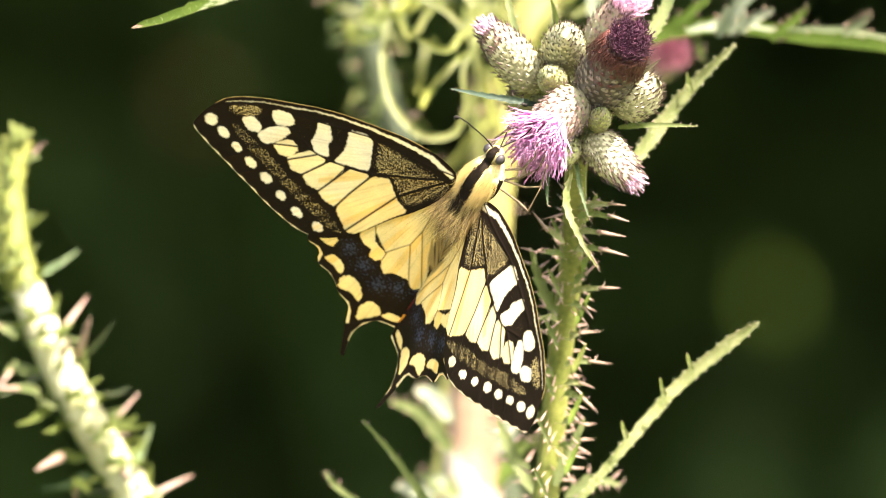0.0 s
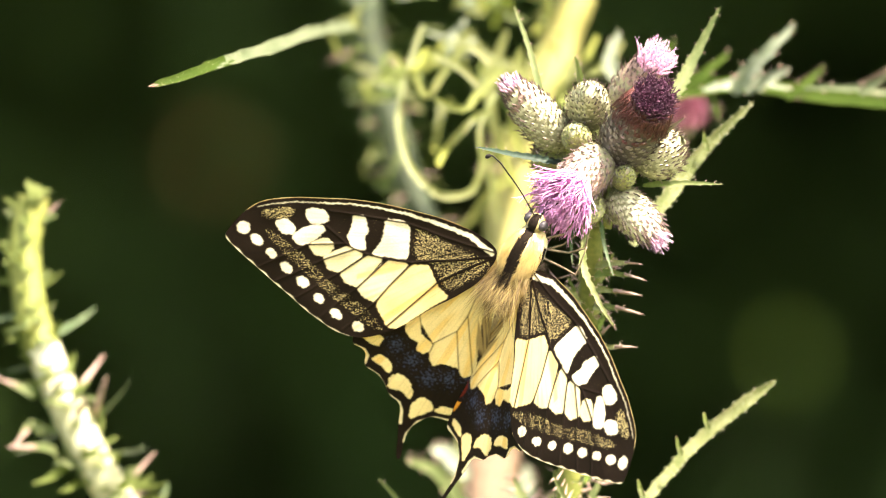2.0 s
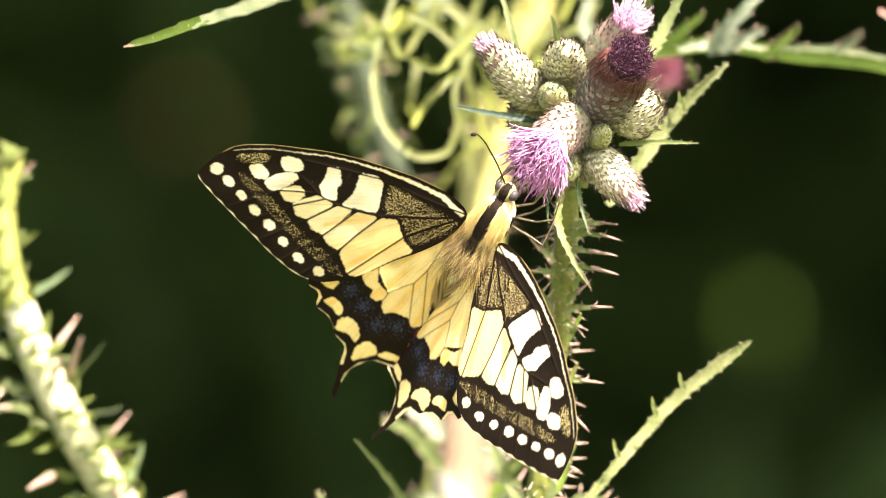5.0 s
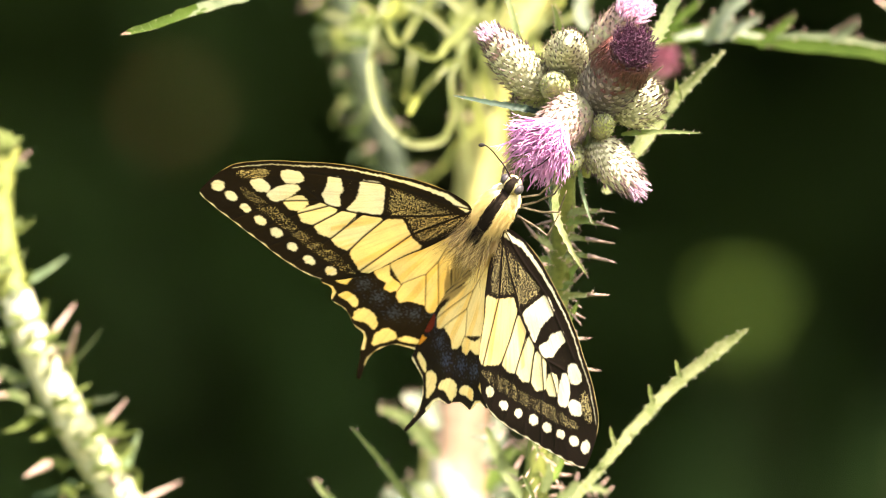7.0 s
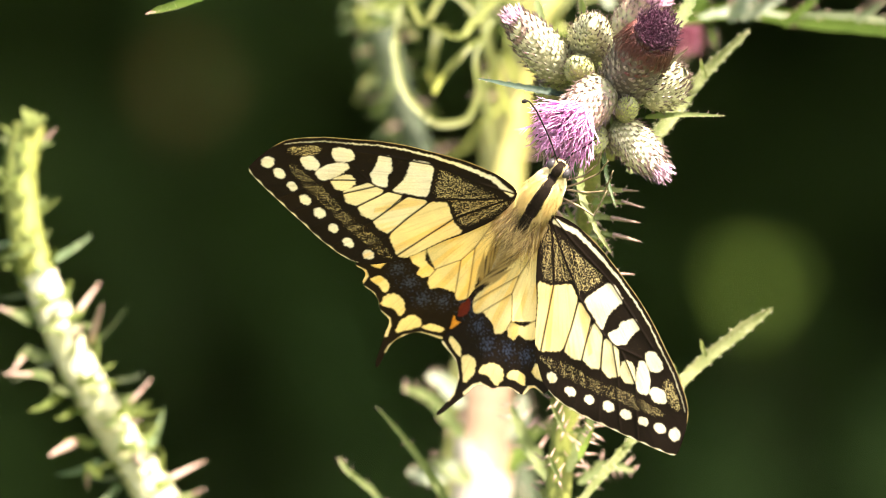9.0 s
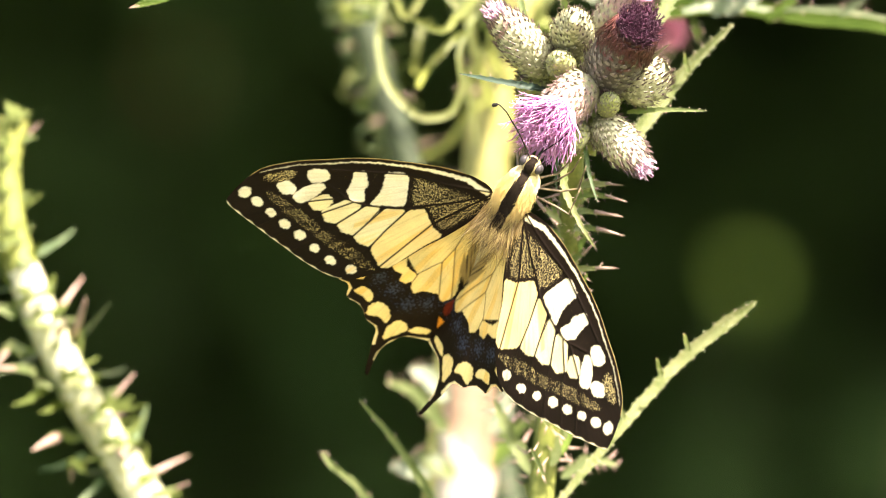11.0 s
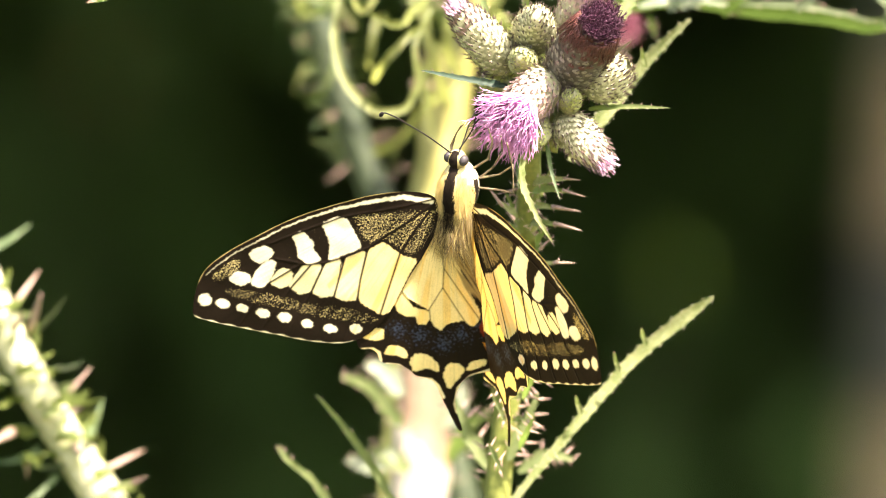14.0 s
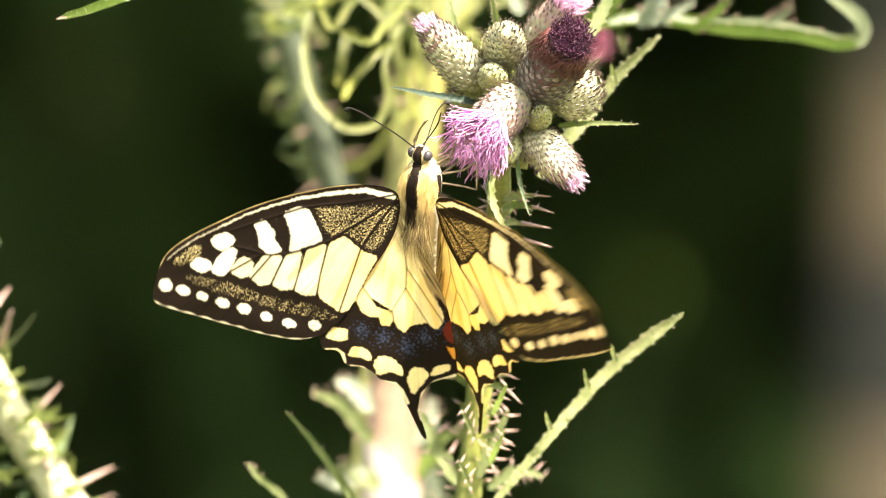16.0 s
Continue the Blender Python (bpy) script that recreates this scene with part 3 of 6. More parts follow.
    # narrow bract leaves
    for pts, w, mt in [([(950, 186, .003), (870, 172, .0), (795, 157, -.004)], 0.85, M_LEAF_TEAL),
                       ([(1095, 226, .002), (1165, 222, -.002), (1238, 224, -.005)], 0.7, M_LEAF),
                       ([(915, 70, .008), (898, 0, .010), (866, -95, .014)], 0.8, M_LEAF),
                       ([(985, 48, .010), (980, 20, .008), (973, -5, .006)], 0.8, M_LEAF),
                       ([(1150, 70, .014), (1180, 10, .016), (1232, -92, .016)], 1.5, M_LEAF),
                       ([(1120, 150, .0), (1145, 125, -.004), (1170, 105, -.008)], 0.7, M_BRACT),
                       ([(1020, 285, .0), (1026, 330, -.003), (1043, 388, -.004)], 0.55, M_LEAF_DARK),
                       ([(975, 290, .002), (968, 325, .0), (970, 368, -.002)], 0.5, M_LEAF_DARK)]:
        bm = bmesh.new()
        blade(bm, path([L(*p) for p in pts], 26), lambda s: w * MM * (1 - s) ** 0.6 * min(1, 0.5 + 3 * s), (0.1, -1, 0.35), 9, 0.35, 0.35, 0.45 * MM, 0, 1, rnd)
        part("bract_leaf", bm, [mt, M_SPINE], cl)
    return cl


def stem_thing(name, label, pts, radius, material, seed, count, length, first=0.0, last=1.0, n=60, ridge=0.06, lean=0.3, turn_z=0.0, taper=0.3):
    """A thistle stem from the ground up, with thorns."""
    rnd = random.Random(seed)
    th = thing(name, label, "plant", group="thistle stems")
    line = path(pts, n)
    bm = bmesh.new()
    tube(bm, line, lambda s: radius * MM * (1.1 - taper * s), 14 if radius < 4 else 28, ridge)
    for v in bm.verts:
        v.co += noise.noise_vector(v.co * 160) * radius * MM * 0.12
    mats = material if isinstance(material, list) else [material]
    if len(mats) > 1:
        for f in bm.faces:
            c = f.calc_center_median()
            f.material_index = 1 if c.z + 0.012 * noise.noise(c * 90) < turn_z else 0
            # below turn_z colour goes by facing, painted lightest on the sunward right
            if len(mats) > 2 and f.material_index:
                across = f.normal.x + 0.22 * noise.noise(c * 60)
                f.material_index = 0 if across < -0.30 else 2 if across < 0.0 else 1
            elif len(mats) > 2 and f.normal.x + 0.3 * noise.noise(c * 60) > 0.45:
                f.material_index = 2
    part("stem", bm, mats, th)
    if count:
        spines(th, line, radius * MM, count, length * MM, rnd, first, last, 0.6, lean)
    return th


def leaf_part(parent, pts, width, material, teeth, bite, spine, seed, facing=(0.1, -1, 0.4), n=48, shape=None, name="leaf", fuzz=0, ending=None, turn=0.6):
    rnd = random.Random(seed)
    bm = bmesh.new()
    shape = shape or (lambda s: (1 - s) ** 0.5 * min(1, 0.35 + 2.5 * s))
    blade(bm, path([at(*p) for p in pts], n), lambda s: width * MM * shape(s), facing, teeth, bite, 0.3, spine * MM, 0, 1, rnd)
    if ending:
        for k, f in enumerate(list(bm.faces)[:4 * n]):
            s = (k // 4) / n + 0.03 * math.sin(k * 2.4)
            f.material_index = 3 if s > 0.955 else 2 if s > turn else 0
    if fuzz:
        # short woolly hair on the blade, thickest at its edges
        spots = []
        fs = list(bm.faces)
        for _ in range(fuzz):
            k = rnd.randrange(len(fs))
            f = fs[k] if k % 4 in (0, 3) or rnd.random() < 0.3 else rnd.choice(fs)
            a, b, c = (f.verts[j].co for j in (0, 1, 2))
            u, v = rnd.random(), rnd.random() * 0.5
            spots.append((a + (b - a) * u * 0.8 + (c - b) * v, f.normal.copy()))
    leaf = part(name, bm, [material, M_SPINE] + ([ending, M_LEAF_TIP] if ending else []), parent)
    if fuzz:
        verts, faces = [], []
        for p, nrm in spots:
            w = (nrm * rnd.choice((-0.6, 0.8)) + Vector((rnd.uniform(-1, 1), rnd.uniform(-1, 0.6), rnd.uniform(-1, 1)))).normalized()
            o = w.orthogonal().normalized() * 0.024 * MM
            k = len(verts)
            verts += [p + o, p - o, p + w * rnd.uniform(0.2, 0.55) * MM]
            faces.append((k, k + 1, k + 2))
        me = bpy.data.meshes.new("fuzz")
        me.from_pydata([tuple(v) for v in verts], [], faces)
        me.materials.append(M_FUZZ)
        ob = new("fuzz", me)
        ob.parent = leaf
        tagged(ob, kind="stuff")
    return leaf


def build_thistles():
    # the stem that carries the flowers
    st = stem_thing("thistle_plant", "ridged green thistle stem with long rosy thorns", [Vector((0.004, 0.05, -0.02)), Vector((0.008, 0.045, 0.5)), at(955, 1000, .036), at(985, 700, .03), at(1012, 450, .018), at(1022, 290, .008)], 2.0, M_STEM, 31, 10, 3.6, 0.42, 0.93, 110)
    leaf_part(st, [(1012, 300, .0), (1004, 370, -.006), (1030, 430, -.006), (1058, 475, -.004)], 0.85, M_LEAF_PALE, 11, 0.45, 0.5, 1)
    leaf_part(st, [(965, 960, .02), (1090, 810, .022), (1210, 675, .024), (1347, 568, .020)], 1.2, M_LEAF_PALE, 26, 0.2, 0.35, 2, shape=lambda s: 0.42 + 0.58 * s ** 0.8 if s < 0.88 else 0.945 * ((1 - s) / 0.12) ** 0.7, fuzz=1800)
    leaf_part(st, [(1090, 330, .02), (1150, 250, .022), (1215, 165, .022), (1305, 76, .018)], 1.2, M_LEAF_PALE, 18, 0.18, 0.35, 3, shape=lambda s: 0.5 + 0.5 * math.sin(math.pi * min(1, s * 1.1)) if s < 0.93 else 0.6 * (1 - s) / 0.07, fuzz=1800)
    for k, (pts, w) in enumerate([([(980, 860, .03), (1010, 800, .03), (1035, 740, .03)], 1.6), ([(950, 880, .05), (900, 790, .05), (880, 740, .05)], 1.8), ([(985, 560, .02), (955, 500, .02), (940, 440, .02)], 1.5), ([(1000, 880, .05), (1060, 850, .05), (1100, 860, .05)], 1.6), ([(960, 700, .03), (930, 640, .03), (925, 600, .03)], 1.6)]):
        leaf_part(st, pts, w, M_LEAF, 5, 0.5, 2.0, 40 + k)
    for k in range(12):
        b = 360 + k * 44
        a = 1018 - (b - 360) * 0.072
        sgn = -1 if k % 2 else 1
        leaf_part(st, [(a + sgn * 14, b + 40, .02), (a + sgn * 26, b + 12, .015), (a + sgn * 40, b - 18, .012)], 0.9, M_LEAF if k % 3 else M_LEAF_PALE, 4, 0.5, 1.6, 400 + k, n=14, name="stem_wing")
    leaf_part(st, [(955, 1000, .0375), (985, 700, .0315), (1012, 450, .0195), (1020, 340, .011)], 3.1, M_LEAF_PALE, 17, 0.72, 2.0, 420, (-0.4, -1, 0.2), 150, lambda s: 1.0 - 0.4 * s, "stem_wing", fuzz=1800)
    # small rosy-tipped lobes on the upper edges of the two woolly leaves
    for k, (a, b, h) in enumerate([(1098, 752, 16), (1166, 678, 18), (1214, 632, 15), (1214, 140, 20)]):
        d = .02 if b > 300 else .021
        leaf_part(st, [(a + 12, b + 26, d), (a + 6, b + 10, d - .001), (a + 2, b + 8 - h, d - .001)], 0.6, M_LEAF_PALE, 3, 0.3, 0, 600 + k, n=20, name="leaf_lobe", ending=M_LEAF_FLANK, turn=0.5)
    # long rosy thorns on small leafy wings along the stem: height, reach of the wing, reach and fall of the thorn
    for k, (b, w, r, f) in enumerate([(360, 54, 40, 4), (377, 52, 50, 18), (407, 32, 66, 15), (436, 38, 66, 18), (436, 28, 28, 45), (494, 26, 32, -34), (510, 46, 52, 0), (534, 26, 24, 32), (594, 24, 24, -14), (638, 40, 54, 8), (674, 30, 36, 13), (694, 34, 40, 36), (743, 26, 36, 11), (784, 26, 42, 23), (420, -30, -38, -44), (446, -34, -36, 0), (560, -34, -30, 12), (655, -36, -34, -8)]):
        a = 1020 - (b - 290) * 0.085
        d = 0.008 + (b - 290) * 0.00004
        sgn = 1 if w > 0 else -1
        leaf_part(st, [(a + sgn * 10, b + 8, d), (a + w * 0.6, b + 3, d - .002), (a + w + r * 0.55, b + f * 0.5, d - .003)], 1.15, M_LEAF if k % 2 else M_LEAF_PALE, 4, 0.4, 0.8, 440 + k, n=12, name="stem_wing")
        foot, tip = at(a + w, b, d - .003), at(a + w + r, b + f, d - .004)
        ob = new("thorn", STOUT_SPINE)
        ob.parent = st
        ob.matrix_basis = stand(tip - foot, foot.lerp(tip, 0.22), (tip - foot).length * 0.78, k)
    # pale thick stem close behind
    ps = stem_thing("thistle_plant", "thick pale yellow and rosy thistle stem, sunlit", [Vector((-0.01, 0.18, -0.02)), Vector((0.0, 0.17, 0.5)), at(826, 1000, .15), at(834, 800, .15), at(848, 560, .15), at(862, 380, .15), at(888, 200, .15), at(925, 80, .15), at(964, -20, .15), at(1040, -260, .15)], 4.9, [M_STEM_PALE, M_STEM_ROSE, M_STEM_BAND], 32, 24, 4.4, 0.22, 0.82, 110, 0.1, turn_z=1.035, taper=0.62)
    leaf_part(ps, [(905, 80, .15), (1010, 90, .11), (1140, 68, .08), (1280, 46, .08), (1420, 66, .08), (1560, 80, .08), (1635, 92, .08), (1662, 84, .08), (1666, 62, .08), (1640, 32, .08), (1606, 8, .08), (1572, -15, .08)], 1.2, M_LEAF_RIB, 0, 0, 0, 4, n=80, shape=lambda s: 1.0 if s < 0.8 else 1.0 - 3.8 * (s - 0.8), name="leaf", ending=M_LEAF_DULL, turn=0.6)
    ash_lobes = [([(1215, 55, .077), (1290, 43, .077), (1375, 54, .077)], 1.1, M_LEAF_ASH), ([(1268, 62, .076), (1308, 12, .072), (1380, -62, .07)], 2.1, M_LEAF_ASH), ([(1290, 58, .076), (1335, 36, .074), (1370, 18, .072)], 1.7, M_LEAF_ASH),
                       ([(1145, 78, .079), (1198, 42, .08), (1264, -12, .082)], 1.7, M_LEAF_RIB)]
    outer_lobes = [([(1365, 72, .079), (1398, 45, .08), (1430, 14, .082)], 1.3, M_LEAF_RIB), ([(1395, 52, .077), (1480, 54, .077), (1560, 66, .077), (1640, 86, .077)], 0.8, M_LEAF_DULL),
                       ([(1492, 62, .076), (1518, 46, .075), (1542, 26, .074)], 1.3, M_LEAF_DULL), ([(1075, 66, .09), (1120, 22, .09), (1168, -34, .09)], 1.7, M_LEAF_RIB), ([(1060, 40, .10), (1050, 5, .10), (1068, -50, .10)], 1.8, M_LEAF_ASH), ([(1235, 72, .079), (1241, 95, .078), (1247, 114, .078)], 0.7, M_LEAF_RIB)]
    for pts, w, mt in ash_lobes + outer_lobes:
        leaf_part(ps, pts, w, mt, 5, 0.45, 0.8, int(pts[0][0]), name="leaf_lobe")
    bm = bmesh.new()
    tube(bm, path([at(945, 60, .15), at(1080, 150, .14), at(1165, 118, .13)], 14), 0.9 * MM, 8)
    part("side_shoot", bm, M_STEM, ps)
    capitulum(ps, Vector((0, 0, 0)), at(1163, 122, .13), at(1176, 100, .125), 6.0, 40, BRACT_DULL, "pink florets", random.Random(5), "pink thistle head further back", 0.8, 5.0, M_OLD_ROSE, 0.5, 120, 0.15)
    leaf_part(ps, [(828, 960, .155), (834, 800, .155), (848, 560, .155), (862, 380, .155)], 6.6, M_LEAF, 12, 0.8, 1.6, 421, (0.4, -1, 0.2), 150, lambda s: 1.0 - 0.6 * s, "stem_wing")
    leaf_part(ps, [(772, 960, .1485), (781, 800, .1485), (799, 600, .1485), (817, 440, .1485)], 1.3, M_LEAF_LIME, 7, 0.3, 0, 422, (-0.3, -1, 0.3), 60, lambda s: 1.0 - 0.5 * s, "stem_wing")
    # stiff small leaves low on the pale stem
    for k, pts in enumerate([[(800, 800, .12), (740, 735, .11), (690, 712, .1)], [(790, 850, .12), (745, 870, .12), (700, 860, .12)], [(880, 860, .12), (925, 800, .11), (960, 770, .1)], [(800, 745, .12), (760, 700, .12), (735, 690, .12)], [(810, 880, .12), (770, 850, .12), (740, 840, .12)], [(870, 800, .13), (900, 760, .13), (905, 720, .13)]]):
        leaf_part(ps, pts, 2.3, M_LEAF_ASH if k % 2 else M_LEAF, 5, 0.4, 1.0, 80 + k)
    leaf_part(ps, [(790, 950, .05), (740, 870, .045), (690, 800, .04), (640, 742, .035)], 1.05, M_LEAF, 6, 0.3, 0.6, 90)
    leaf_part(ps, [(700, 1000, .06), (640, 900, .055), (585, 850, .05), (575, 835, .05)], 0.95, M_LEAF, 6, 0.3, 0.6, 91)
    # grey-green stem further behind
    gs = stem_thing("thistle_plant", "grey-green thistle stem with drooping narrow leaves", [Vector((0.0, 0.24, -0.02)), Vector((-0.003, 0.23, 0.5)), at(850, 700, .17), at(768, 420, .17), at(712, 270, .17), at(676, 160, .17), at(648, 60, .17), at(624, -60, .17), at(600, -300, .17)], 2.7, M_STEM_GREY, 33, 16, 5.0, 0.4, 0.88, 90)
    leaf_part(gs, [(600, -55, .12), (520, -42, .07), (440, -14, .03), (350, 12, .012), (290, 34, .006), (232, 50, .004)], 1.7, M_LEAF_DULL, 7, 0.22, 0.0, 5, shape=lambda s: 1.05 - 0.75 * s if s < 0.93 else 0.35 * (1 - s) / 0.07, ending=M_LEAF_RIB, turn=0.56, fuzz=300)
    rnd = random.Random(9)
    for k in range(40):
        b = -60 + k * 10.5
        a = 648 + (b - 60) * 0.29
        sgn = -1 if k % 3 else 1
        ln = rnd.uniform(45, 85)
        leaf_part(gs, [(a + sgn * 20, b, .168), (a + sgn * ln * 0.7, b - 8, .16), (a + sgn * ln, b + rnd.uniform(-22, 14), .155)], 0.32, (M_LEAF_FLANK, M_LEAF_DARK, M_LEAF)[k % 3], 4, 0.5, 0.0, 100 + k, n=16)
    # curling lime leaves between the stems
    side_curls = [[(720, -60, 0.102), (690, 40, 0.097), (678, 130, 0.092), (705, 205, 0.089), (760, 245, 0.087), (805, 235, 0.087), (825, 190, 0.087), (820, 130, 0.087), (850, 60, 0.092)],
        [(700, 20, 0.097), (735, 60, 0.087), (760, 20, 0.087), (800, -20, 0.087), (840, 10, 0.087)],
        [(660, -10, 0.107), (700, 20, 0.097), (740, -10, 0.087), (790, 20, 0.087), (830, 60, 0.087)],
        [(840, 90, 0.087), (800, 115, 0.077), (770, 150, 0.077), (745, 190, 0.087)],
        [(860, 20, 0.087), (820, 60, 0.077), (770, 85, 0.067), (740, 70, 0.067)]]
    low_curls = [[(870, 120, 0.132), (840, 170, 0.132), (845, 230, 0.132), (855, 290, 0.132)],
        [(610, 40, 0.162), (650, 70, 0.152), (690, 60, 0.152), (720, 95, 0.152)],
        [(760, -30, 0.142), (720, 20, 0.152), (650, 30, 0.162), (600, 10, 0.162)],
        [(900, 60, 0.142), (870, 10, 0.152), (830, -10, 0.152), (800, -40, 0.152)],
        [(880, 200, 0.132), (830, 250, 0.152), (800, 290, 0.162), (745, 320, 0.172)]]
    stem_curls = [[(884, 235, 0.132), (852, 140, 0.122), (838, 50, 0.122), (868, -50, 0.122)],
        [(905, 190, 0.142), (880, 110, 0.132), (900, 40, 0.132), (930, -30, 0.132)],
        [(1010, 30, 0.112), (1045, 10, 0.112), (1075, -30, 0.112)],
        [(950, 60, 0.122), (1000, 10, 0.122), (1030, -40, 0.112)],
        [(920, 120, 0.122), (960, 60, 0.112), (985, 0, 0.112)]]
    for k, pts in enumerate(side_curls + low_curls + stem_curls):
        leaf_part(ps, pts, 0.68 if k < 2 else 0.95 if 9 < k < 12 else 0.85, M_LEAF_LIME, 15 if k > 1 else 7, 0.5 if k > 1 else 0.2, 0.0, 140 + k, facing=(0.2 * math.sin(k), -1, 0.3 * math.cos(k)), n=54, shape=lambda s: 0.6 + 0.4 * math.sin(math.pi * s))
    rnd = random.Random(21)
    for k in range(8):
        a, b = rnd.uniform(630, 890), rnd.uniform(-60, 300) * rnd.uniform(0.3, 1.0)
        d = rnd.uniform(.13, .22)
        w, h = rnd.uniform(-70, 70), rnd.uniform(-60, 80)
        bow = rnd.uniform(-45, 45)
        leaf_part(ps, [(a, b, d), (a + w * 0.4 + bow, b + h * 0.4, d - .01), (a + w * 0.9 + bow, b + h * 0.9 + 15, d - .01), (a + w, b + h + 30, d)], rnd.uniform(0.55, 1.1), M_LEAF_LIME if k % 4 else M_LEAF, 5, 0.4, 0.0, 300 + k, facing=(rnd.uniform(-0.5, 0.5), -1, rnd.uniform(-0.2, 0.6)), n=22)
    # small crowded leaf lobes higher up between the stems
    rnd = random.Random(33)
    for k in range(66):
        a, b, d = rnd.uniform(580, 985), rnd.uniform(-200, 40), rnd.uniform(.115, .17)
        turn, ln = rnd.uniform(0, 6.28), rnd.uniform(35, 85)
        c, e = math.cos(turn) * ln, math.sin(turn) * ln
        bow = rnd.uniform(-0.5, 0.5)
        leaf_part(ps, [(a, b, d), (a + c * 0.5 - e * bow, b + e * 0.5 + c * bow, d - .004), (a + c, b + e, d)], rnd.uniform(0.65, 1.4), (M_LEAF_LIME, M_LEAF_LIME, M_LEAF_ASH, M_LEAF, M_LEAF_FLANK)[k % 5], 6, 0.55, 0.0, 500 + k, facing=(rnd.uniform(-0.7, 0.7), -1, rnd.uniform(-0.3, 0.8)), n=24)
    # sunlit stem in the meadow, low sunlight painted pale, with leafy flanks and stout thorns
    LS = [(420, 1160), (231, 865), (146, 725), (78, 590), (33, 470), (14, 340), (30, 244)]
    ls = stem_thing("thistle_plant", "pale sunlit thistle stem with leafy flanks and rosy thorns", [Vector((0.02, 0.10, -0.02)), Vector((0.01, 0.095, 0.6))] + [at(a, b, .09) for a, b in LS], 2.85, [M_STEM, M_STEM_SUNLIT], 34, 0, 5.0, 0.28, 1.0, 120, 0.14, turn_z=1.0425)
    flank = path([at(a, b, .09) for a, b in LS], 90)
    rnd = random.Random(52)
    for k in range(62):
        p = flank[4 + int(k * 1.36)]
        t = (flank[6 + int(k * 1.36)] - p).normalized()
        sgn = 1 if k % 2 else -1
        out = Vector((t.z, rnd.uniform(-0.7, 0.5), -t.x)) * sgn
        ln = rnd.uniform(3.6, 7.4) * MM * (1.1 - 0.006 * k)
        tip = p + (out + t * rnd.uniform(-0.5, 1.3)).normalized() * ln
        bm = bmesh.new()
        blade(bm, path([p - t * 1.5 * MM - Vector((0, 0.0032 if k % 3 == 0 else -0.0004, 0)), p.lerp(tip, 0.5), tip], 14), lambda s: (0.9 + 0.09 * (k * 7 % 11)) * MM * (1 - s) ** 0.6, (0.2 * sgn, -1, 0.4), 3, 0.5, 0.3, 0, 0, 1, rnd)
        part("leaf", bm, [(M_LEAF_FLANK, M_LEAF_FLANK, M_LEAF)[k % 3], M_SPINE], ls)
    # leaf bases that clasp the stem at its nodes
    for a, b, count in ((72, 566, 2), (87, 606, 2), (143, 698, 3), (210, 812, 3), (26, 464, 2), (292, 924, 3)):
        for j in range(count):
            start = at(a - rnd.uniform(26, 44), b + rnd.uniform(-16, 22), .089)
            end = at(a + rnd.uniform(24, 52), b + rnd.uniform(-34, 8), .088)
            bm = bmesh.new()
            blade(bm, path([start, start.lerp(end, 0.5) - Vector((0, 3.6 * MM, 0)), end], 12), lambda s: rnd.uniform(0.5, 0.8) * MM * (1 - s) ** 0.4 * min(1, 0.4 + 3 * s), (0.1, -1, 0.4), 3, 0.4, 0.2, 0, 0, 1, rnd)
            part("leaf", bm, [(M_LEAF_FLANK, M_LEAF, M_LEAF_FLANK)[j % 3], M_SPINE], ls)
    # thorns on green feet, and thornless side leaves
    outer = [(102, 595, 151, 533), (133, 646, 157, 577), (102, 634, 127, 603), (137, 715, 175, 703), (196, 752, 241, 703), (181, 774, 225, 771), (255, 886, 329, 844), (277, 921, 332, 892), (211, 827, 233, 854), (43, 288, 74, 257), (337, 979, 402, 949)]
    inner = [(47, 689, -11, 687), (133, 856, 133, 890), (13, 584, -39, 564), (119, 806, 69, 824), (27, 649, -3, 684)]
    for k, (a, b, c, e) in enumerate(outer + inner):
        foot, tip = at(a, b, .088 + 0.004 * math.sin(k)), at(c, e, .086 + 0.006 * math.cos(k * 2))
        root = foot.lerp(at(a - 34 if k < len(outer) else a + 30, b + 14, .09), 0.8)
        bm = bmesh.new()
        blade(bm, path([root, foot, foot.lerp(tip, 0.62)], 12), lambda s: 1.35 * MM * (1 - s) ** 0.5, (0.2, -1, 0.4), 3, 0.4, 0.3, 0, 0, 1, rnd)
        part("leaf", bm, [(M_LEAF_FLANK, M_LEAF)[k % 2], M_SPINE], ls)
        ob = new("thorn", STOUT_SPINE)
        ob.parent = ls
        ob.matrix_basis = stand(tip - foot, foot.lerp(tip, 0.25), (tip - foot).length * 0.9, k * 1.7)
    flags = [(29, 406, 84, 375), (67, 484, 142, 440), (152, 626, 205, 565), (212, 752, 270, 751), (251, 799, 269, 748), (71, 662, -7, 702), (103, 754, 73, 766), (135, 849, 73, 866), (189, 867, 117, 867), (15, 364, -33, 324), (7, 444, -45, 464), (37, 534, -23, 554), (77, 729, 27, 754), (172, 899, 122, 939), (197, 694, 232, 684)]
    for k, (a, b, c, e) in enumerate(flags):
        p, q = at(a, b, .09), at(c, e, .09 + 0.010 * math.sin(k * 1.9))
        bm = bmesh.new()
        blade(bm, path([p.lerp(q, -0.35), p.lerp(q, 0.5) + Vector((0, 0, -0.5 * MM)), q], 16), lambda s: (0.85 + 0.25 * math.sin(k * 2.2)) * MM * (1 - s) ** 0.7, (0.3 * math.sin(k), -1, 0.4), 4, 0.5, 0.3, 0, 0, 1, rnd)
        part("leaf", bm, [(M_LEAF_FLANK, M_LEAF_DARK, M_LEAF_DULL)[k % 3], M_SPINE], ls)
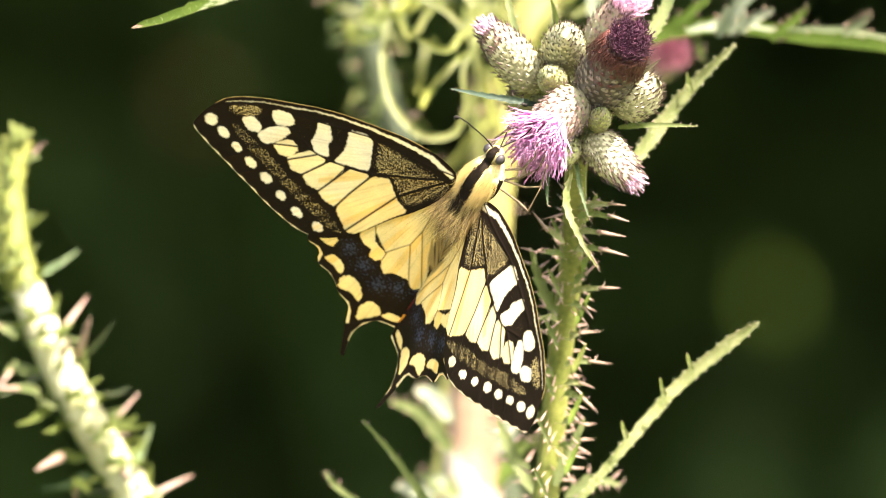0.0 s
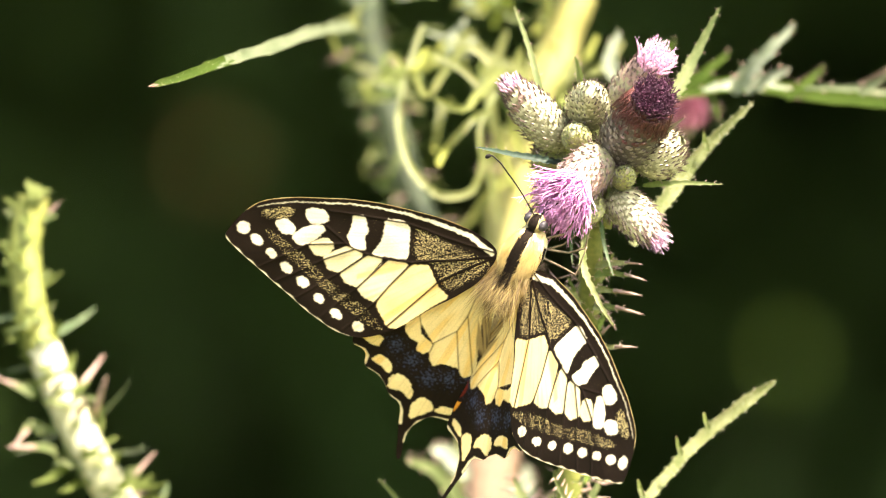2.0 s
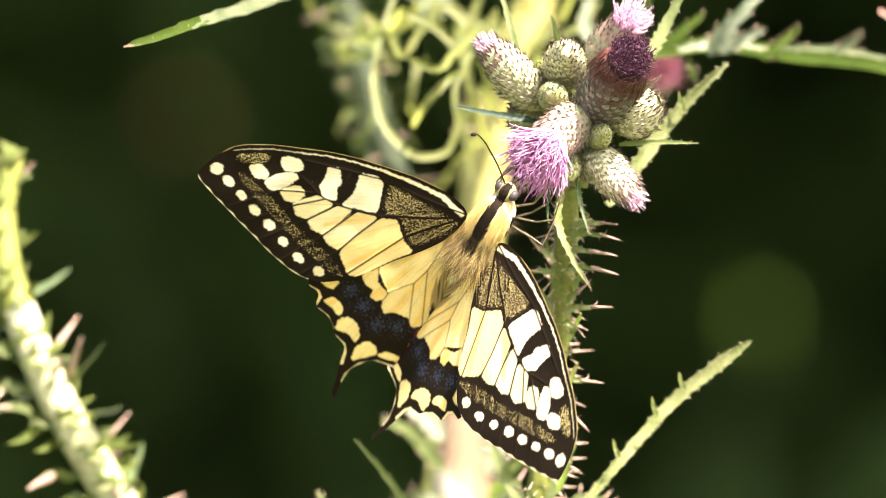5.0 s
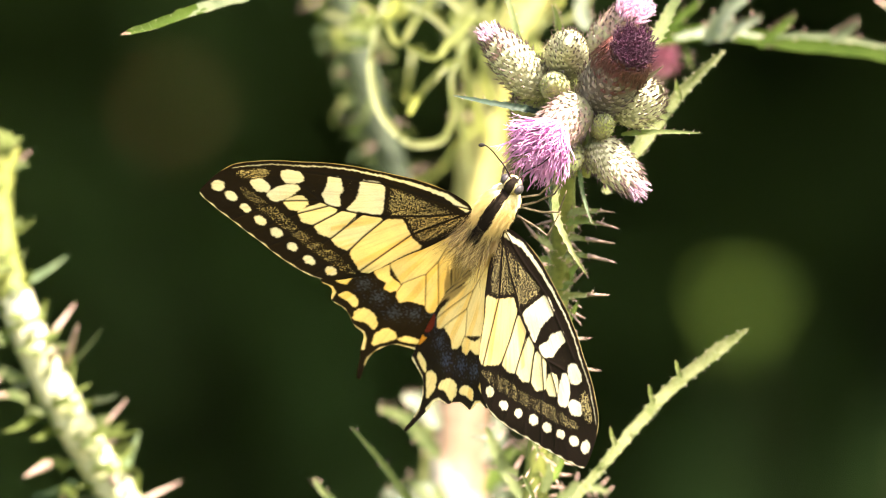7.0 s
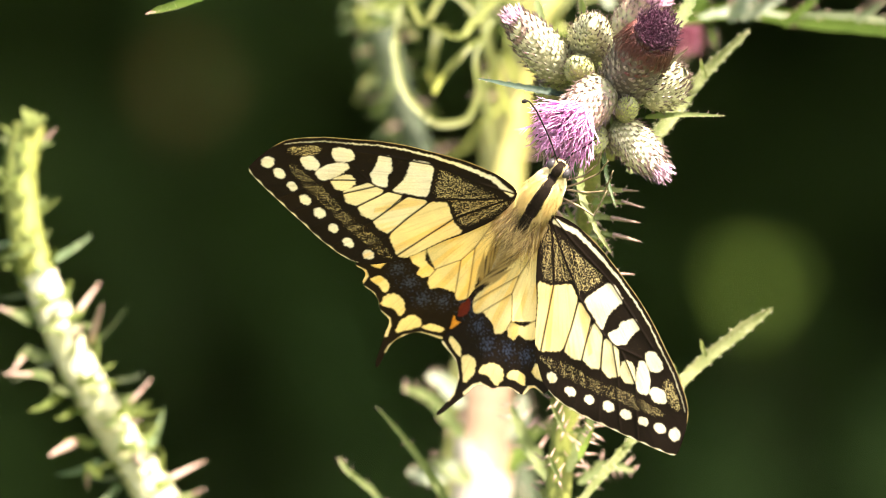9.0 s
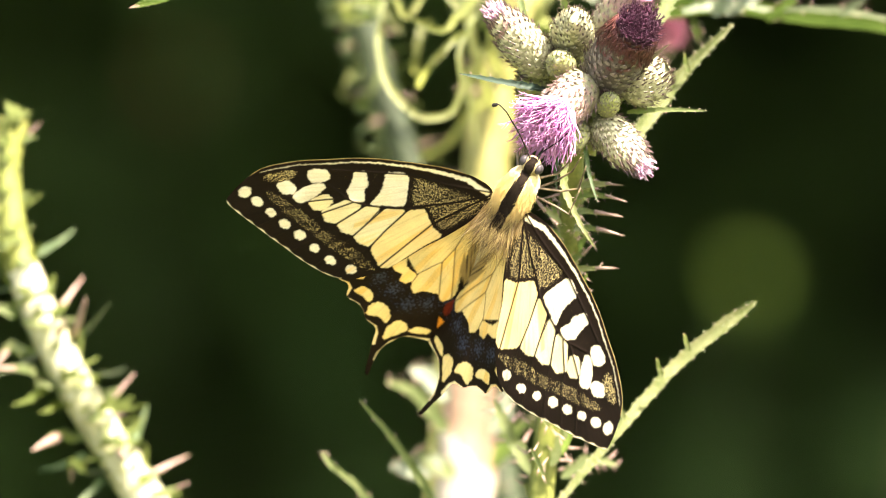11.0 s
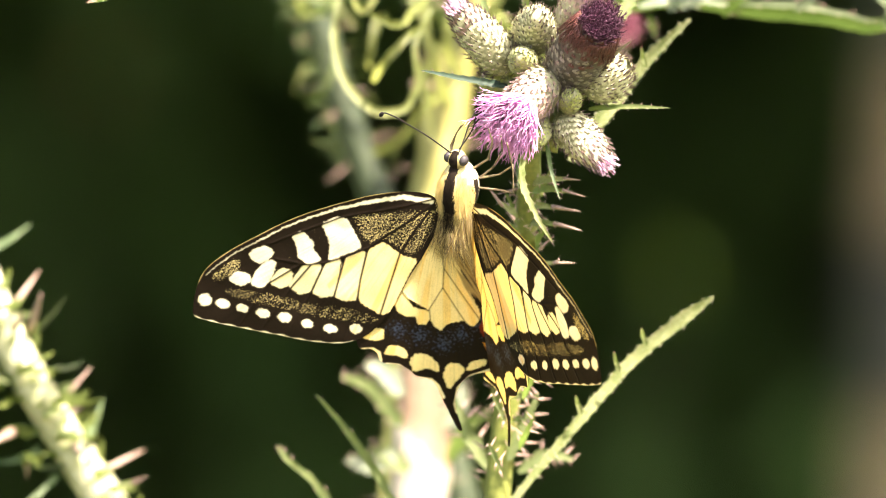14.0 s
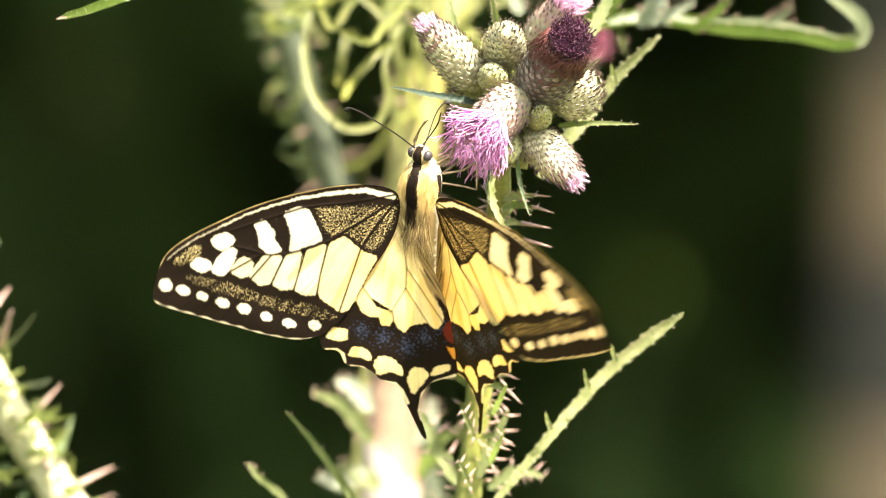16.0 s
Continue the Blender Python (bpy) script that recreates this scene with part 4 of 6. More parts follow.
    for a, b, w in ((40, 222, 1.4), (18, 214, 1.2), (62, 232, 1.0)):
        leaf_part(ls, [(24, 275, .088), (30, 245, .087), (a, b, .088)], w * 1.2, M_LEAF_FLANK, 3, 0.3, 0, a, n=12)


# ---- butterfly ----
FORE = [(-0.3, 0.1), (4.0, -2.2), (8.9, -3.3), (13.7, -3.9), (17.7, -4.1), (22.0, -4.0), (26.1, -3.5), (30.3, -2.9), (33.5, -2.1), (35.4, -1.2), (36.9, 0.2), (38.2, 2.0), (39.1, 3.6), (39.7, 5.0), (38.1, 6.3), (36.4, 7.6), (34.1, 9.2), (31.6, 11.0), (29.1, 12.6), (26.6, 14.4), (24.1, 15.9), (21.7, 17.2), (19.5, 17.7), (17.3, 17.8), (14.2, 16.5), (11.2, 14.4), (7.3, 10.8), (4.4, 8.7), (1.5, 6.0), (-0.5, 2.3)]
HIND = [(-0.2, 1.5), (-0.5, 2.9), (-0.7, 9.7), (-0.4, 17.7), (0.2, 22.0), (1.2, 25.5), (2.0, 28.5), (2.8, 31.2), (4.0, 30.9), (5.7, 30.6), (7.3, 30.6), (8.6, 31.5), (9.7, 32.6), (10.4, 34.2), (10.7, 36.2), (10.9, 38.6), (11.6, 38.2), (11.6, 34.9), (11.7, 31.8), (11.5, 29.8), (11.9, 28.5), (13.7, 27.3), (14.3, 25.5), (15.5, 24.0), (17.2, 23.3), (17.6, 22.3), (17.4, 20.9), (18.1, 19.9), (19.5, 19.5), (19.6, 18.3), (19.1, 17.1), (18.3, 15.8), (15.6, 11.4), (9.7, 6.4), (3.6, 2.5)]
YELLOW, CREAM, GOLD, INK = (0.81, 0.70, 0.415), (0.83, 0.74, 0.54), (0.82, 0.655, 0.30), (0.011, 0.007, 0.0045)
RED, ORANGE, BLUE = (0.11, 0.017, 0.008), (0.72, 0.30, 0.03), (0.036, 0.045, 0.078)
FORE_CELLS = {
    "a": [(28.1, -1.3), (25.7, -1.5), (24.8, -0.2), (25.7, 0.5), (27.3, 0.7), (28.1, -0.2)],
    "b": [(32.5, 1.5), (31.0, 0.8), (29.6, 1.9), (29.7, 2.9), (31.3, 3.0)],
    "c": [(29.7, 3.3), (28.4, 2.0), (26.2, 0.9), (25.2, 1.4), (25.9, 2.6), (27.7, 4.3), (28.8, 4.3)],
    "d": [(27.1, 4.2), (24.8, 2.7), (23.4, 3.8), (24.6, 5.7), (26.1, 5.6)],
    "e": [(24.6, 6.1), (23.8, 5.2), (21.2, 3.5), (19.0, 4.4), (22.1, 7.7), (23.6, 7.7)],
}
FORE_INNER_CELLS = {
    "f": [(21.8, 8.1), (20.5, 6.8), (18.3, 4.7), (16.1, 4.5), (19.1, 9.6), (20.8, 9.3)],
    "g": [(19.0, 9.8), (15.5, 5.0), (12.3, 4.8), (13.7, 7.1), (16.4, 11.5), (18.1, 10.9)],
    "h": [(16.1, 11.9), (14.2, 8.5), (11.8, 5.0), (9.3, 4.7), (7.6, 7.7), (5.8, 9.1), (7.8, 10.8), (12.4, 15.2), (13.8, 15.4)],
    "p": [(16.4, -1.7), (13.8, -1.8), (12.9, -0.8), (12.5, 4.0), (14.7, 4.1), (17.8, 4.2), (16.5, 1.9)],
    "q": [(21.3, -1.4), (19.7, -1.6), (18.9, 0.6), (19.3, 1.7), (18.8, 3.6), (20.7, 3.6), (21.7, 2.0), (21.2, 0.7)],
}
FORE_DUST = [([(34.4, -0.6), (30.0, -1.7), (29.5, 0.6), (33.2, 1.6), (35.2, 0.9)], 0.92),
             ([(12.8, -1.9), (9.2, -0.9), (4.8, 0.5), (0.0, 2.1), (-0.5, 2.5), (1.5, 6.0), (5.8, 9.1), (7.6, 7.7), (9.2, 4.7), (12.2, 4.5)], 0.86),
             ([(33.8, 2.3), (31.5, 3.2), (26.7, 6.3), (22.5, 9.9), (17.6, 12.2), (13.7, 16.1), (15.5, 16.5), (21.6, 13.2), (25.7, 10.2), (30.7, 6.6), (34.0, 3.7)], 0.74),
             ([(18.9, -1.8), (16.7, -1.8), (16.7, 0.8), (17.9, 3.8), (18.7, 3.4), (18.7, 0.6)], 0.42), ([(24.9, -1.5), (21.6, -1.6), (21.5, 0.6), (22.0, 2.8), (24.8, 1.6), (24.4, 0.2)], 0.42)]
FORE_SPOTS = [(37.0, 3.2), (34.8, 4.8), (32.4, 6.5), (29.9, 8.4), (27.2, 10.3), (24.5, 12.5), (21.7, 14.5), (18.2, 16.0)]
FORE_VEINS = [[(0.1, 1.7), (6.0, 3.2), (11.7, 4.5), (15.5, 4.6), (18.5, 4.3), (21.3, 3.4), (24.9, 1.0)], [(0.1, 1.9), (4.7, 4.9), (7.7, 7.2), (14.0, 15.2)], [(11.7, 4.5), (14.6, 8.8), (16.3, 11.7), (20.5, 17)],
              [(15.4, 4.7), (19.1, 9.7), (24, 15.5)], [(18.5, 4.3), (22.0, 7.9), (28, 13)], [(0.0, 1.0), (7.5, -0.2), (13.8, -1.6), (24.8, -1.6)], [(20.5, 3.8), (24.2, 6.0), (31.5, 11)], [(22, 3.2), (27.5, 4.3), (34, 9)]]
HIND_DISC = [(17.2, 13.6), (12.0, 14.1), (12.0, 16.1), (11.2, 17.3), (9.9, 17.8), (10.1, 19.2), (9.1, 19.8), (8.2, 19.2), (8.0, 20.7), (7.4, 21.7), (6.0, 20.9), (3.6, 21.5), (2.9, 23.1), (1.7, 22.6), (1.0, 21.6), (1.0, 17.7), (0.8, 11.5), (-0.6, 3.9), (-0.3, 1.2), (3.6, 2.0), (10.0, 5.6)]
HIND_CELLS = {
    "1": [(18.5, 17.7), (16.8, 16.8), (15.1, 17.9), (15.8, 19.4), (17.3, 18.7)],
    "2": [(16.6, 21.8), (15.4, 20.8), (13.9, 21.7), (13.4, 22.9), (13.8, 23.8), (15.0, 22.6)],
    "3": [(13.8, 26.3), (13.5, 24.3), (12.3, 23.7), (10.7, 24.6), (10.0, 26.7), (10.4, 27.9), (11.6, 26.5)],
    "4": [(10.2, 31.3), (10.0, 28.7), (8.7, 27.3), (7.3, 27.9), (6.7, 29.2), (8.2, 30.2)],
    "5": [(6.7, 29.4), (5.3, 28.5), (3.2, 29.0), (3.6, 29.7), (5.3, 29.8)],
}
HIND_EDGE = [[(19.3, 19.6), (17.8, 20.2), (17.2, 21.2), (17.5, 22.5)], [(16.9, 23.5), (15.4, 24.4), (14.3, 26.3)], [(13.5, 27.6), (11.9, 28.6), (11.4, 30.0), (11.4, 32.1)], [(10.5, 35.3), (10.3, 34.0), (8.8, 31.7), (6.4, 30.7), (3.2, 30.9)]]
HIND_VEINS = [[(7.8, 17.7), (4.4, 15.2), (3.0, 12.3), (2.1, 9.1), (0.5, 4)], [(8.1, 19.3), (7.6, 17.7)], [(4.4, 15.2), (3.6, 21.5)], [(3.0, 12.3), (1.5, 22.2)], [(7.8, 17.7), (9.8, 14.6), (10.5, 11.3), (3, 4)]]
HIND_BLUE = [(13.1, 18.9), (10.6, 21.1), (7.9, 23.9), (4.9, 23.5), (1.4, 23.4)]


def ring(pts, rounds=2, cut=0.25):
    """A closed outline with its corners rounded off."""
    for _ in range(rounds):
        out = []
        for a, b in zip(pts, pts[1:] + pts[:1]):
            out += [((1 - cut) * a[0] + cut * b[0], (1 - cut) * a[1] + cut * b[1]), (cut * a[0] + (1 - cut) * b[0], cut * a[1] + (1 - cut) * b[1])]
        pts = out
    return pts


def reach(q, pts, closed=True):
    """Distance of the points q from a line; negative inside a closed one."""
    best = np.full(len(q), 1e9)
    inside = np.zeros(len(q), bool)
    pairs = list(zip(pts, pts[1:] + pts[:1])) if closed else list(zip(pts, pts[1:]))
    for a, b in pairs:
        a, b = np.array(a), np.array(b)
        d = b - a
        s = np.clip(((q - a) @ d) / max(d @ d, 1e-9), 0, 1)
        best = np.minimum(best, np.hypot(*(q - a - s[:, None] * d).T))
        if closed and a[1] != b[1]:
            cross = (a[1] > q[:, 1]) != (b[1] > q[:, 1])
            inside ^= cross & (q[:, 0] < d[0] * (q[:, 1] - a[1]) / d[1] + a[0])
    return np.where(inside, -best, best) if closed else best


def wing_sheet(outline, step):
    """Triangles that fill an outline: points and faces."""
    from mathutils.geometry import delaunay_2d_cdt
    edge = ring(outline, 2)
    line = []
    for a, b in zip(edge, edge[1:] + edge[:1]):
        n = max(1, int(math.dist(a, b) / step))
        line += [(a[0] + (b[0] - a[0]) * i / n, a[1] + (b[1] - a[1]) * i / n) for i in range(n)]
    lo, hi = np.min(outline, 0), np.max(outline, 0)
    ys = np.arange(lo[1], hi[1], step * 0.87)
    grid = np.array([(x + (k % 2) * step / 2, y) for k, y in enumerate(ys) for x in np.arange(lo[0], hi[0], step)])
    grid = grid[reach(grid, edge) < -step * 0.55]
    pts = [Vector(p) for p in line] + [Vector(p) for p in grid.tolist()]
    out = delaunay_2d_cdt(pts, [], [list(range(len(line)))], 1, 1e-6)
    return np.array([tuple(v) for v in out[0]]), out[2], edge


def paint(base, q, sd, colour, soft=0.10):
    k = np.clip(0.5 - sd / soft * 0.5, 0, 1)[:, None]
    return base * (1 - k) + np.array(colour) * k


WOBBLE = 0.16


def wobbly(q):
    """Scale edges are ragged: shift the points a little before the pattern is asked for."""
    out = q.copy()
    for k, (x, y) in enumerate(q):
        v = noise.noise_vector((x * 2.2, y * 2.2, 0.3))
        out[k] += (v.x * WOBBLE, v.y * WOBBLE)
    return out


def fold_rays(q, seed):
    """Fine darker rays out from the wing root: hair-lines, and shade of folds painted in."""
    a = np.arctan2(q[:, 1] + 2.0, q[:, 0] + 3.0)
    r = np.hypot(q[:, 0], q[:, 1])
    n = np.array([noise.noise((x * 80, y * 0.13, seed)) for x, y in zip(a, r)])
    m = np.array([noise.noise((x * 15, y * 0.10, seed + 4)) for x, y in zip(a, r)])
    return 1 - 0.30 * np.clip(n, 0, 1) - 0.08 * np.clip(m, 0, 1)


def streaks(q, seed):
    """Golden scales lie thicker in some rays than in others."""
    a = np.arctan2(q[:, 1] + 2.0, q[:, 0] + 3.0)
    r = np.hypot(q[:, 0], q[:, 1])
    n = np.array([noise.noise((x * 34, y * 0.22, seed)) for x, y in zip(a, r)])
    return np.clip(0.97 + 0.30 * n, 0.6, 1.08)


def amber(col, q, seed, where):
    """Rays of amber scales on the yellow near the body."""
    a = np.arctan2(q[:, 1] + 2.0, q[:, 0] + 3.0)
    r = np.hypot(q[:, 0], q[:, 1])
    n = np.array([noise.noise((x * 13, y * 0.09, seed)) + 0.5 * noise.noise((x * 42, y * 0.16, seed)) for x, y in zip(a, r)])
    k = np.where(where & (col[:, 0] > 0.6), np.clip(n * 1.3 - 0.15, 0, 0.55), 0)[:, None]
    return col * (1 - k) + np.array((0.80, 0.48, 0.09)) * k


def fore_pattern(q):
    q2 = wobbly(q)
    col = np.tile(np.array(INK), (len(q), 1))
    dust = np.zeros(len(q))
    for pts, k in FORE_DUST:
        dust = np.maximum(dust, k * np.clip(0.35 - reach(q2, ring(pts, 1)) / 1.5 if k == 0.86 else 0.5 - reach(q2, ring(pts, 1)) / 0.8, 0, 1))
    dust = dust * streaks(q, 3.0)
    for name, pts in {**FORE_CELLS, **FORE_INNER_CELLS}.items():
        sd = reach(q2, ring(pts, 2 if name in "abcd" else 1, 0.2 if name in "abcd" else 0.12)) - (0.2 if name in "abcdefg" else 0.12)
        col = paint(col, q, sd, GOLD if name == "h" else CREAM if name in "abcpqr" else YELLOW)
        dust = np.where(sd < 0.1, 0, dust)
    for k, (x, y) in enumerate(FORE_SPOTS):
        e = q2 - np.array((x, y))
        c, s = math.cos(0.65), math.sin(0.65)
        e = np.stack([e[:, 0] * c + e[:, 1] * -s, e[:, 0] * s + e[:, 1] * c], 1)
        sd = (np.hypot(e[:, 0] / (0.98 + 0.10 * math.sin(k * 2.3)), e[:, 1] / (0.70 + 0.07 * math.cos(k * 1.7) + 0.2 * (k == 0))) - 1) * 0.75
        col = paint(col, q, sd, CREAM)
        dust = np.where(sd < 0.1, 0, dust)
    # pale stripe below the front edge, and its fine golden rim
    rim = FORE[1:11]
    run = np.clip((36.5 - q[:, 0]) / 36.5, 0, 1)
    sd = reach(q2, [(0.4, 1.2)] + [(x, y + 0.85 + 0.25 * (x < 9)) for x, y in rim[:9]], False) - 0.02 - 0.42 * run ** 1.8
    col = paint(col, q, sd, (0.84, 0.76, 0.55))
    dust = np.where(sd < 0.1, 0, dust)
    col = paint(col, q, reach(q, rim, False) - 0.10, (0.50, 0.38, 0.16))
    col = amber(col, q, 7.0, (q[:, 1] > 4.0) & (q[:, 0] < 19.5))
    col = col * fold_rays(q, 0.0)[:, None]
    for k, line in enumerate(FORE_VEINS):
        sd = reach(q, line, False)
        col = paint(col, q, sd - 0.15, INK)
        if k in (0, 1, 5):
            dust = np.where(sd < 0.15, 0, dust)
    fringe = reach(q, [(39.7, 5.0), (38.1, 6.3), (36.4, 7.6), (34.1, 9.2), (31.6, 11.0), (29.1, 12.6), (26.6, 14.4), (24.1, 15.9), (21.7, 17.2), (19.5, 17.7)], False)
    wave = np.sin((q[:, 0] - q[:, 1]) * 1.7) * 0.12
    col = paint(col, q, fringe - 0.12 - wave, (0.72, 0.64, 0.42))
    return col, dust


def hind_pattern(q):
    q2 = wobbly(q)
    col = np.tile(np.array(INK), (len(q), 1))
    dust = np.zeros(len(q))
    for pt in HIND_BLUE:
        r = np.hypot(q[:, 0] - pt[0], q[:, 1] - pt[1])
        k = np.array([noise.noise((x * 2.7, y * 2.7, 2.0)) for x, y in q]) * 3.0
        col = paint(col, q, r - 0.45 + k, BLUE, 0.8)
    col = paint(col, q, reach(q2, ring(HIND_DISC, 1, 0.12)), GOLD)
    col = paint(col, q, reach(q2, ring([(9.8, 14.5), (9.0, 16.0), (7.6, 17.6), (8.9, 17.1), (9.8, 15.9)], 1)), INK)
    for pts in HIND_CELLS.values():
        col = paint(col, q, reach(q2, ring(pts, 1, 0.15)) - 0.08, GOLD)
    for line in HIND_EDGE:
        col = paint(col, q, reach(q, line, False) - 0.24, YELLOW)
    col = paint(col, q, reach(q2, ring([(2.4, 24.0), (1.2, 22.6), (0.1, 22.7), (0.5, 25.6), (1.7, 26.4)], 1)), RED)
    col = paint(col, q, reach(q2, ring([(2.6, 25.9), (2.1, 26.7), (1.5, 26.8), (1.8, 28.0), (2.4, 28.6)], 1)), ORANGE)
    col = amber(col, q, 1.0, q[:, 1] < 23)
    col = col * fold_rays(q, 9.0)[:, None]
    for line in HIND_VEINS:
        col = paint(col, q, reach(q, line, False) - 0.07, INK)
    # brown hair streaks along the inner edge
    streak = np.array([noise.noise((x * 2.6 + 0.3 * y, y * 0.22, 5.0)) for x, y in q])
    col = paint(col, q, np.where(q[:, 1] < 21, (q[:, 0] - 0.5 - 1.2 * np.exp(-q[:, 1] / 9) - streak * 3.0), 9.0), (0.30, 0.215, 0.085), 0.7)
    return col, dust


def wing_relief(q, veins, camber, bow):
    z = camber * (q[:, 0] / 38) ** 2 + bow * np.sin(np.clip(q[:, 1] / 30, 0, 1) * 3.1)
    for line in veins:
        z = z + 0.09 * np.exp(-(reach(q, line, False) / 0.16) ** 2)
    z = z + np.array([noise.noise((x * 0.22, y * 0.22, 1.7)) for x, y in q]) * 0.22
    return z


def build_butterfly():
    bf = thing("butterfly", "yellow and black swallowtail butterfly feeding on a thistle flower", "butterfly")
    rnd = random.Random(77)
    sheets = {}
    for key, outline, pattern, veins, camber in (("forewing", FORE, fore_pattern, FORE_VEINS, -0.5), ("hindwing", HIND, hind_pattern, HIND_VEINS, -0.8)):
        q, faces, edge = wing_sheet(outline, 0.16)
        col, dust = pattern(q)
        sheets[key] = (q, faces, col, dust, wing_relief(q, veins, camber, 0.35))
    wings = {}
    for key, label in (("forewing", "pale yellow forewing with black veins and spotted edge"), ("hindwing", "yellow hindwing with blue-black band, red eyespot and tail")):
        q, faces, col, dust, z = sheets[key]
        for side, sgn in (("l", -1), ("r", 1)):
            me = bpy.data.meshes.new(key)
            drop = 0.0 if key == "forewing" else -0.2
            lap = 0.0 if key == "forewing" else 0.9 * np.clip(q[:, 0] / 9, 0, 1) * np.exp(-np.clip(q[:, 1], 0, 99) / 12)
            wide, deep = (1.0, 1.0) if key == "forewing" else (1, 0.97)
            v = np.stack([q[:, 0] * sgn * wide, -q[:, 1] * deep, z + drop - lap], 1) * MM
            me.from_pydata(v.tolist(), [], [tuple(f if sgn < 0 else f[::-1]) for f in faces])
            ca = me.color_attributes.new("pattern", "FLOAT_COLOR", "POINT")
            ca.data.foreach_set("color", np.concatenate([col, np.ones((len(q), 1))], 1).astype(np.float32).ravel())
            da = me.attributes.new("dust", "FLOAT", "POINT")
            da.data.foreach_set("value", dust.astype(np.float32))
            me.materials.append(M_WING)
            me.polygons.foreach_set("use_smooth", [True] * len(me.polygons))
            ob = new(key, me)
            ob.parent = bf
            tagged(ob, label)
            wings[key, side] = ob
    # thorax: cream fur with a black stripe down the back
    bm = bmesh.new()
    ellipsoid(bm, (0, 0.6 * MM, -2.2 * MM), (2.85 * MM, 4.5 * MM, 3.4 * MM), 72, 96, 0)
    for f in bm.faces:
        c = f.calc_center_median() / MM
        c += noise.noise_vector(c * 2.5) * 0.22
        if c.z > -2.2 and (abs(c.x) < 0.95 - 0.05 * c.y or (abs(c.x) > 2.45 + 0.12 * c.y and c.z > -1.8)):
            f.material_index = 1
        elif abs(c.x) > 2.2 + 0.1 * c.y and -3.3 < c.z < -1.7:
            f.material_index = 1
        elif c.z < -3.3:
            f.material_index = 2
    for v in bm.verts:
        v.co += noise.noise_vector(v.co * 900) * 0.12 * MM
    part("thorax", bm, [M_CREAM, M_BLACK, M_WHITE], bf, "cream furry thorax with a black stripe")
    bm = bmesh.new()
    ellipsoid(bm, (0, -7.2 * MM, -0.9 * MM), (1.75 * MM, 8.0 * MM, 1.95 * MM), 64, 48, 0, lambda p: Vector((p.x * (1 + 0.02 * math.sin(p.y * 26)) * (0.92 + 0.14 * p.y), p.y, p.z * (1 + 0.02 * math.sin(p.y * 26)) * (0.92 + 0.14 * p.y))))
    for f in bm.faces:
        c = f.calc_center_median() / MM
        f.material_index = 1 if c.z + 0.9 > 0.7 + 0.5 * noise.noise(c * 1.5) else 0
    wings["abdomen"] = part("abdomen", bm, [M_ABDOMEN, M_BACK], bf, "furry abdomen, white below and golden brown on the back")
    bm = bmesh.new()
    ellipsoid(bm, (0, 5.7 * MM, -1.5 * MM), (1.45 * MM, 1.5 * MM, 1.4 * MM), 14, 18, 0)
    for f in bm.faces:
        c = f.calc_center_median() / MM
        if abs(c.x) < 0.5 and c.z > -1.2:
            f.material_index = 1
    head = part("head", bm, [M_BACK, M_BLACK], bf)
    for sgn in (-1, 1):
        bm = bmesh.new()
        ellipsoid(bm, (sgn * 1.25 * MM, 5.9 * MM, -1.2 * MM), (0.72 * MM, 0.85 * MM, 0.85 * MM), 12, 14)
        part("eye", bm, M_EYE, head, "dark round compound eye")
    # feelers with hooked clubs, each on its root
    for side, root, pts in (("l", (-0.6, 6.9, -0.7), [(0, 0, 0), (-3.5, 3.0, 0.4), (-7.0, 5.6, 0.9), (-9.6, 7.2, 1.1), (-10.7, 7.4, 1.0), (-11.2, 6.6, 0.9)]), ("r", (0.6, 6.9, -0.7), [(0, 0, 0), (2.2, 3.1, -1.3), (4.0, 5.7, -2.7), (6.0, 8.0, -3.9), (7.0, 8.7, -4.3), (8.0, 8.6, -4.5)])):
        bm = bmesh.new()
        tube(bm, path([Vector(p) * MM for p in pts], 40), lambda s: MM * (0.11 if s < 0.8 else 0.11 + 0.22 * math.sin(min(1, (s - 0.8) / 0.2) * 2.6)), 6)
        wings["antenna", side] = part("antenna", bm, M_FEELER, bf, "thin black antenna with a hooked club", Matrix.Translation(Vector(root) * MM))
    bm = bmesh.new()
    tube(bm, path([Vector(p) * MM for p in ((0, 7.0, -1.8), (0.6, 8.4, -3.2), (1.6, 10.4, -3.4), (2.2, 12.5, -3.0))], 16), 0.11 * MM, 5)
    part("proboscis", bm, M_FEELER, bf, "thin black proboscis")
    for pts in ([(1.2, 3.4, -3.0), (3.6, 5.4, -4.4), (4.4, 8.6, -4.2), (3.8, 10.6, -4.0)], [(-1.0, 3.6, -3.0), (-2.6, 6.2, -4.2), (-1.6, 8.6, -4.4), (-0.4, 10.2, -4.2)], [(1.6, 2.0, -3.4), (5.2, 3.0, -5.0), (7.4, 5.0, -4.8), (6.8, 9.0, -4.2)], [(1.8, 0.8, -3.4), (5.8, 0.8, -4.4), (8.0, 0.9, -4.2), (7.6, 5.4, -4.6)], [(-1.4, 2.2, -3.4), (-3.2, 4.6, -5.4), (-2.6, 7.2, -5.6), (-1.4, 9.4, -5.2)], [(1.2, 1.0, -3.8), (3.6, 3.4, -5.8), (5.2, 6.4, -5.8), (5.4, 9.4, -5.0)]):
        bm = bmesh.new()
        line = [Vector(p) * MM for p in pts]
        fine = []
        for a, b in zip(line, line[1:]):
            fine += [a.lerp(b, i / 5) for i in range(5)]
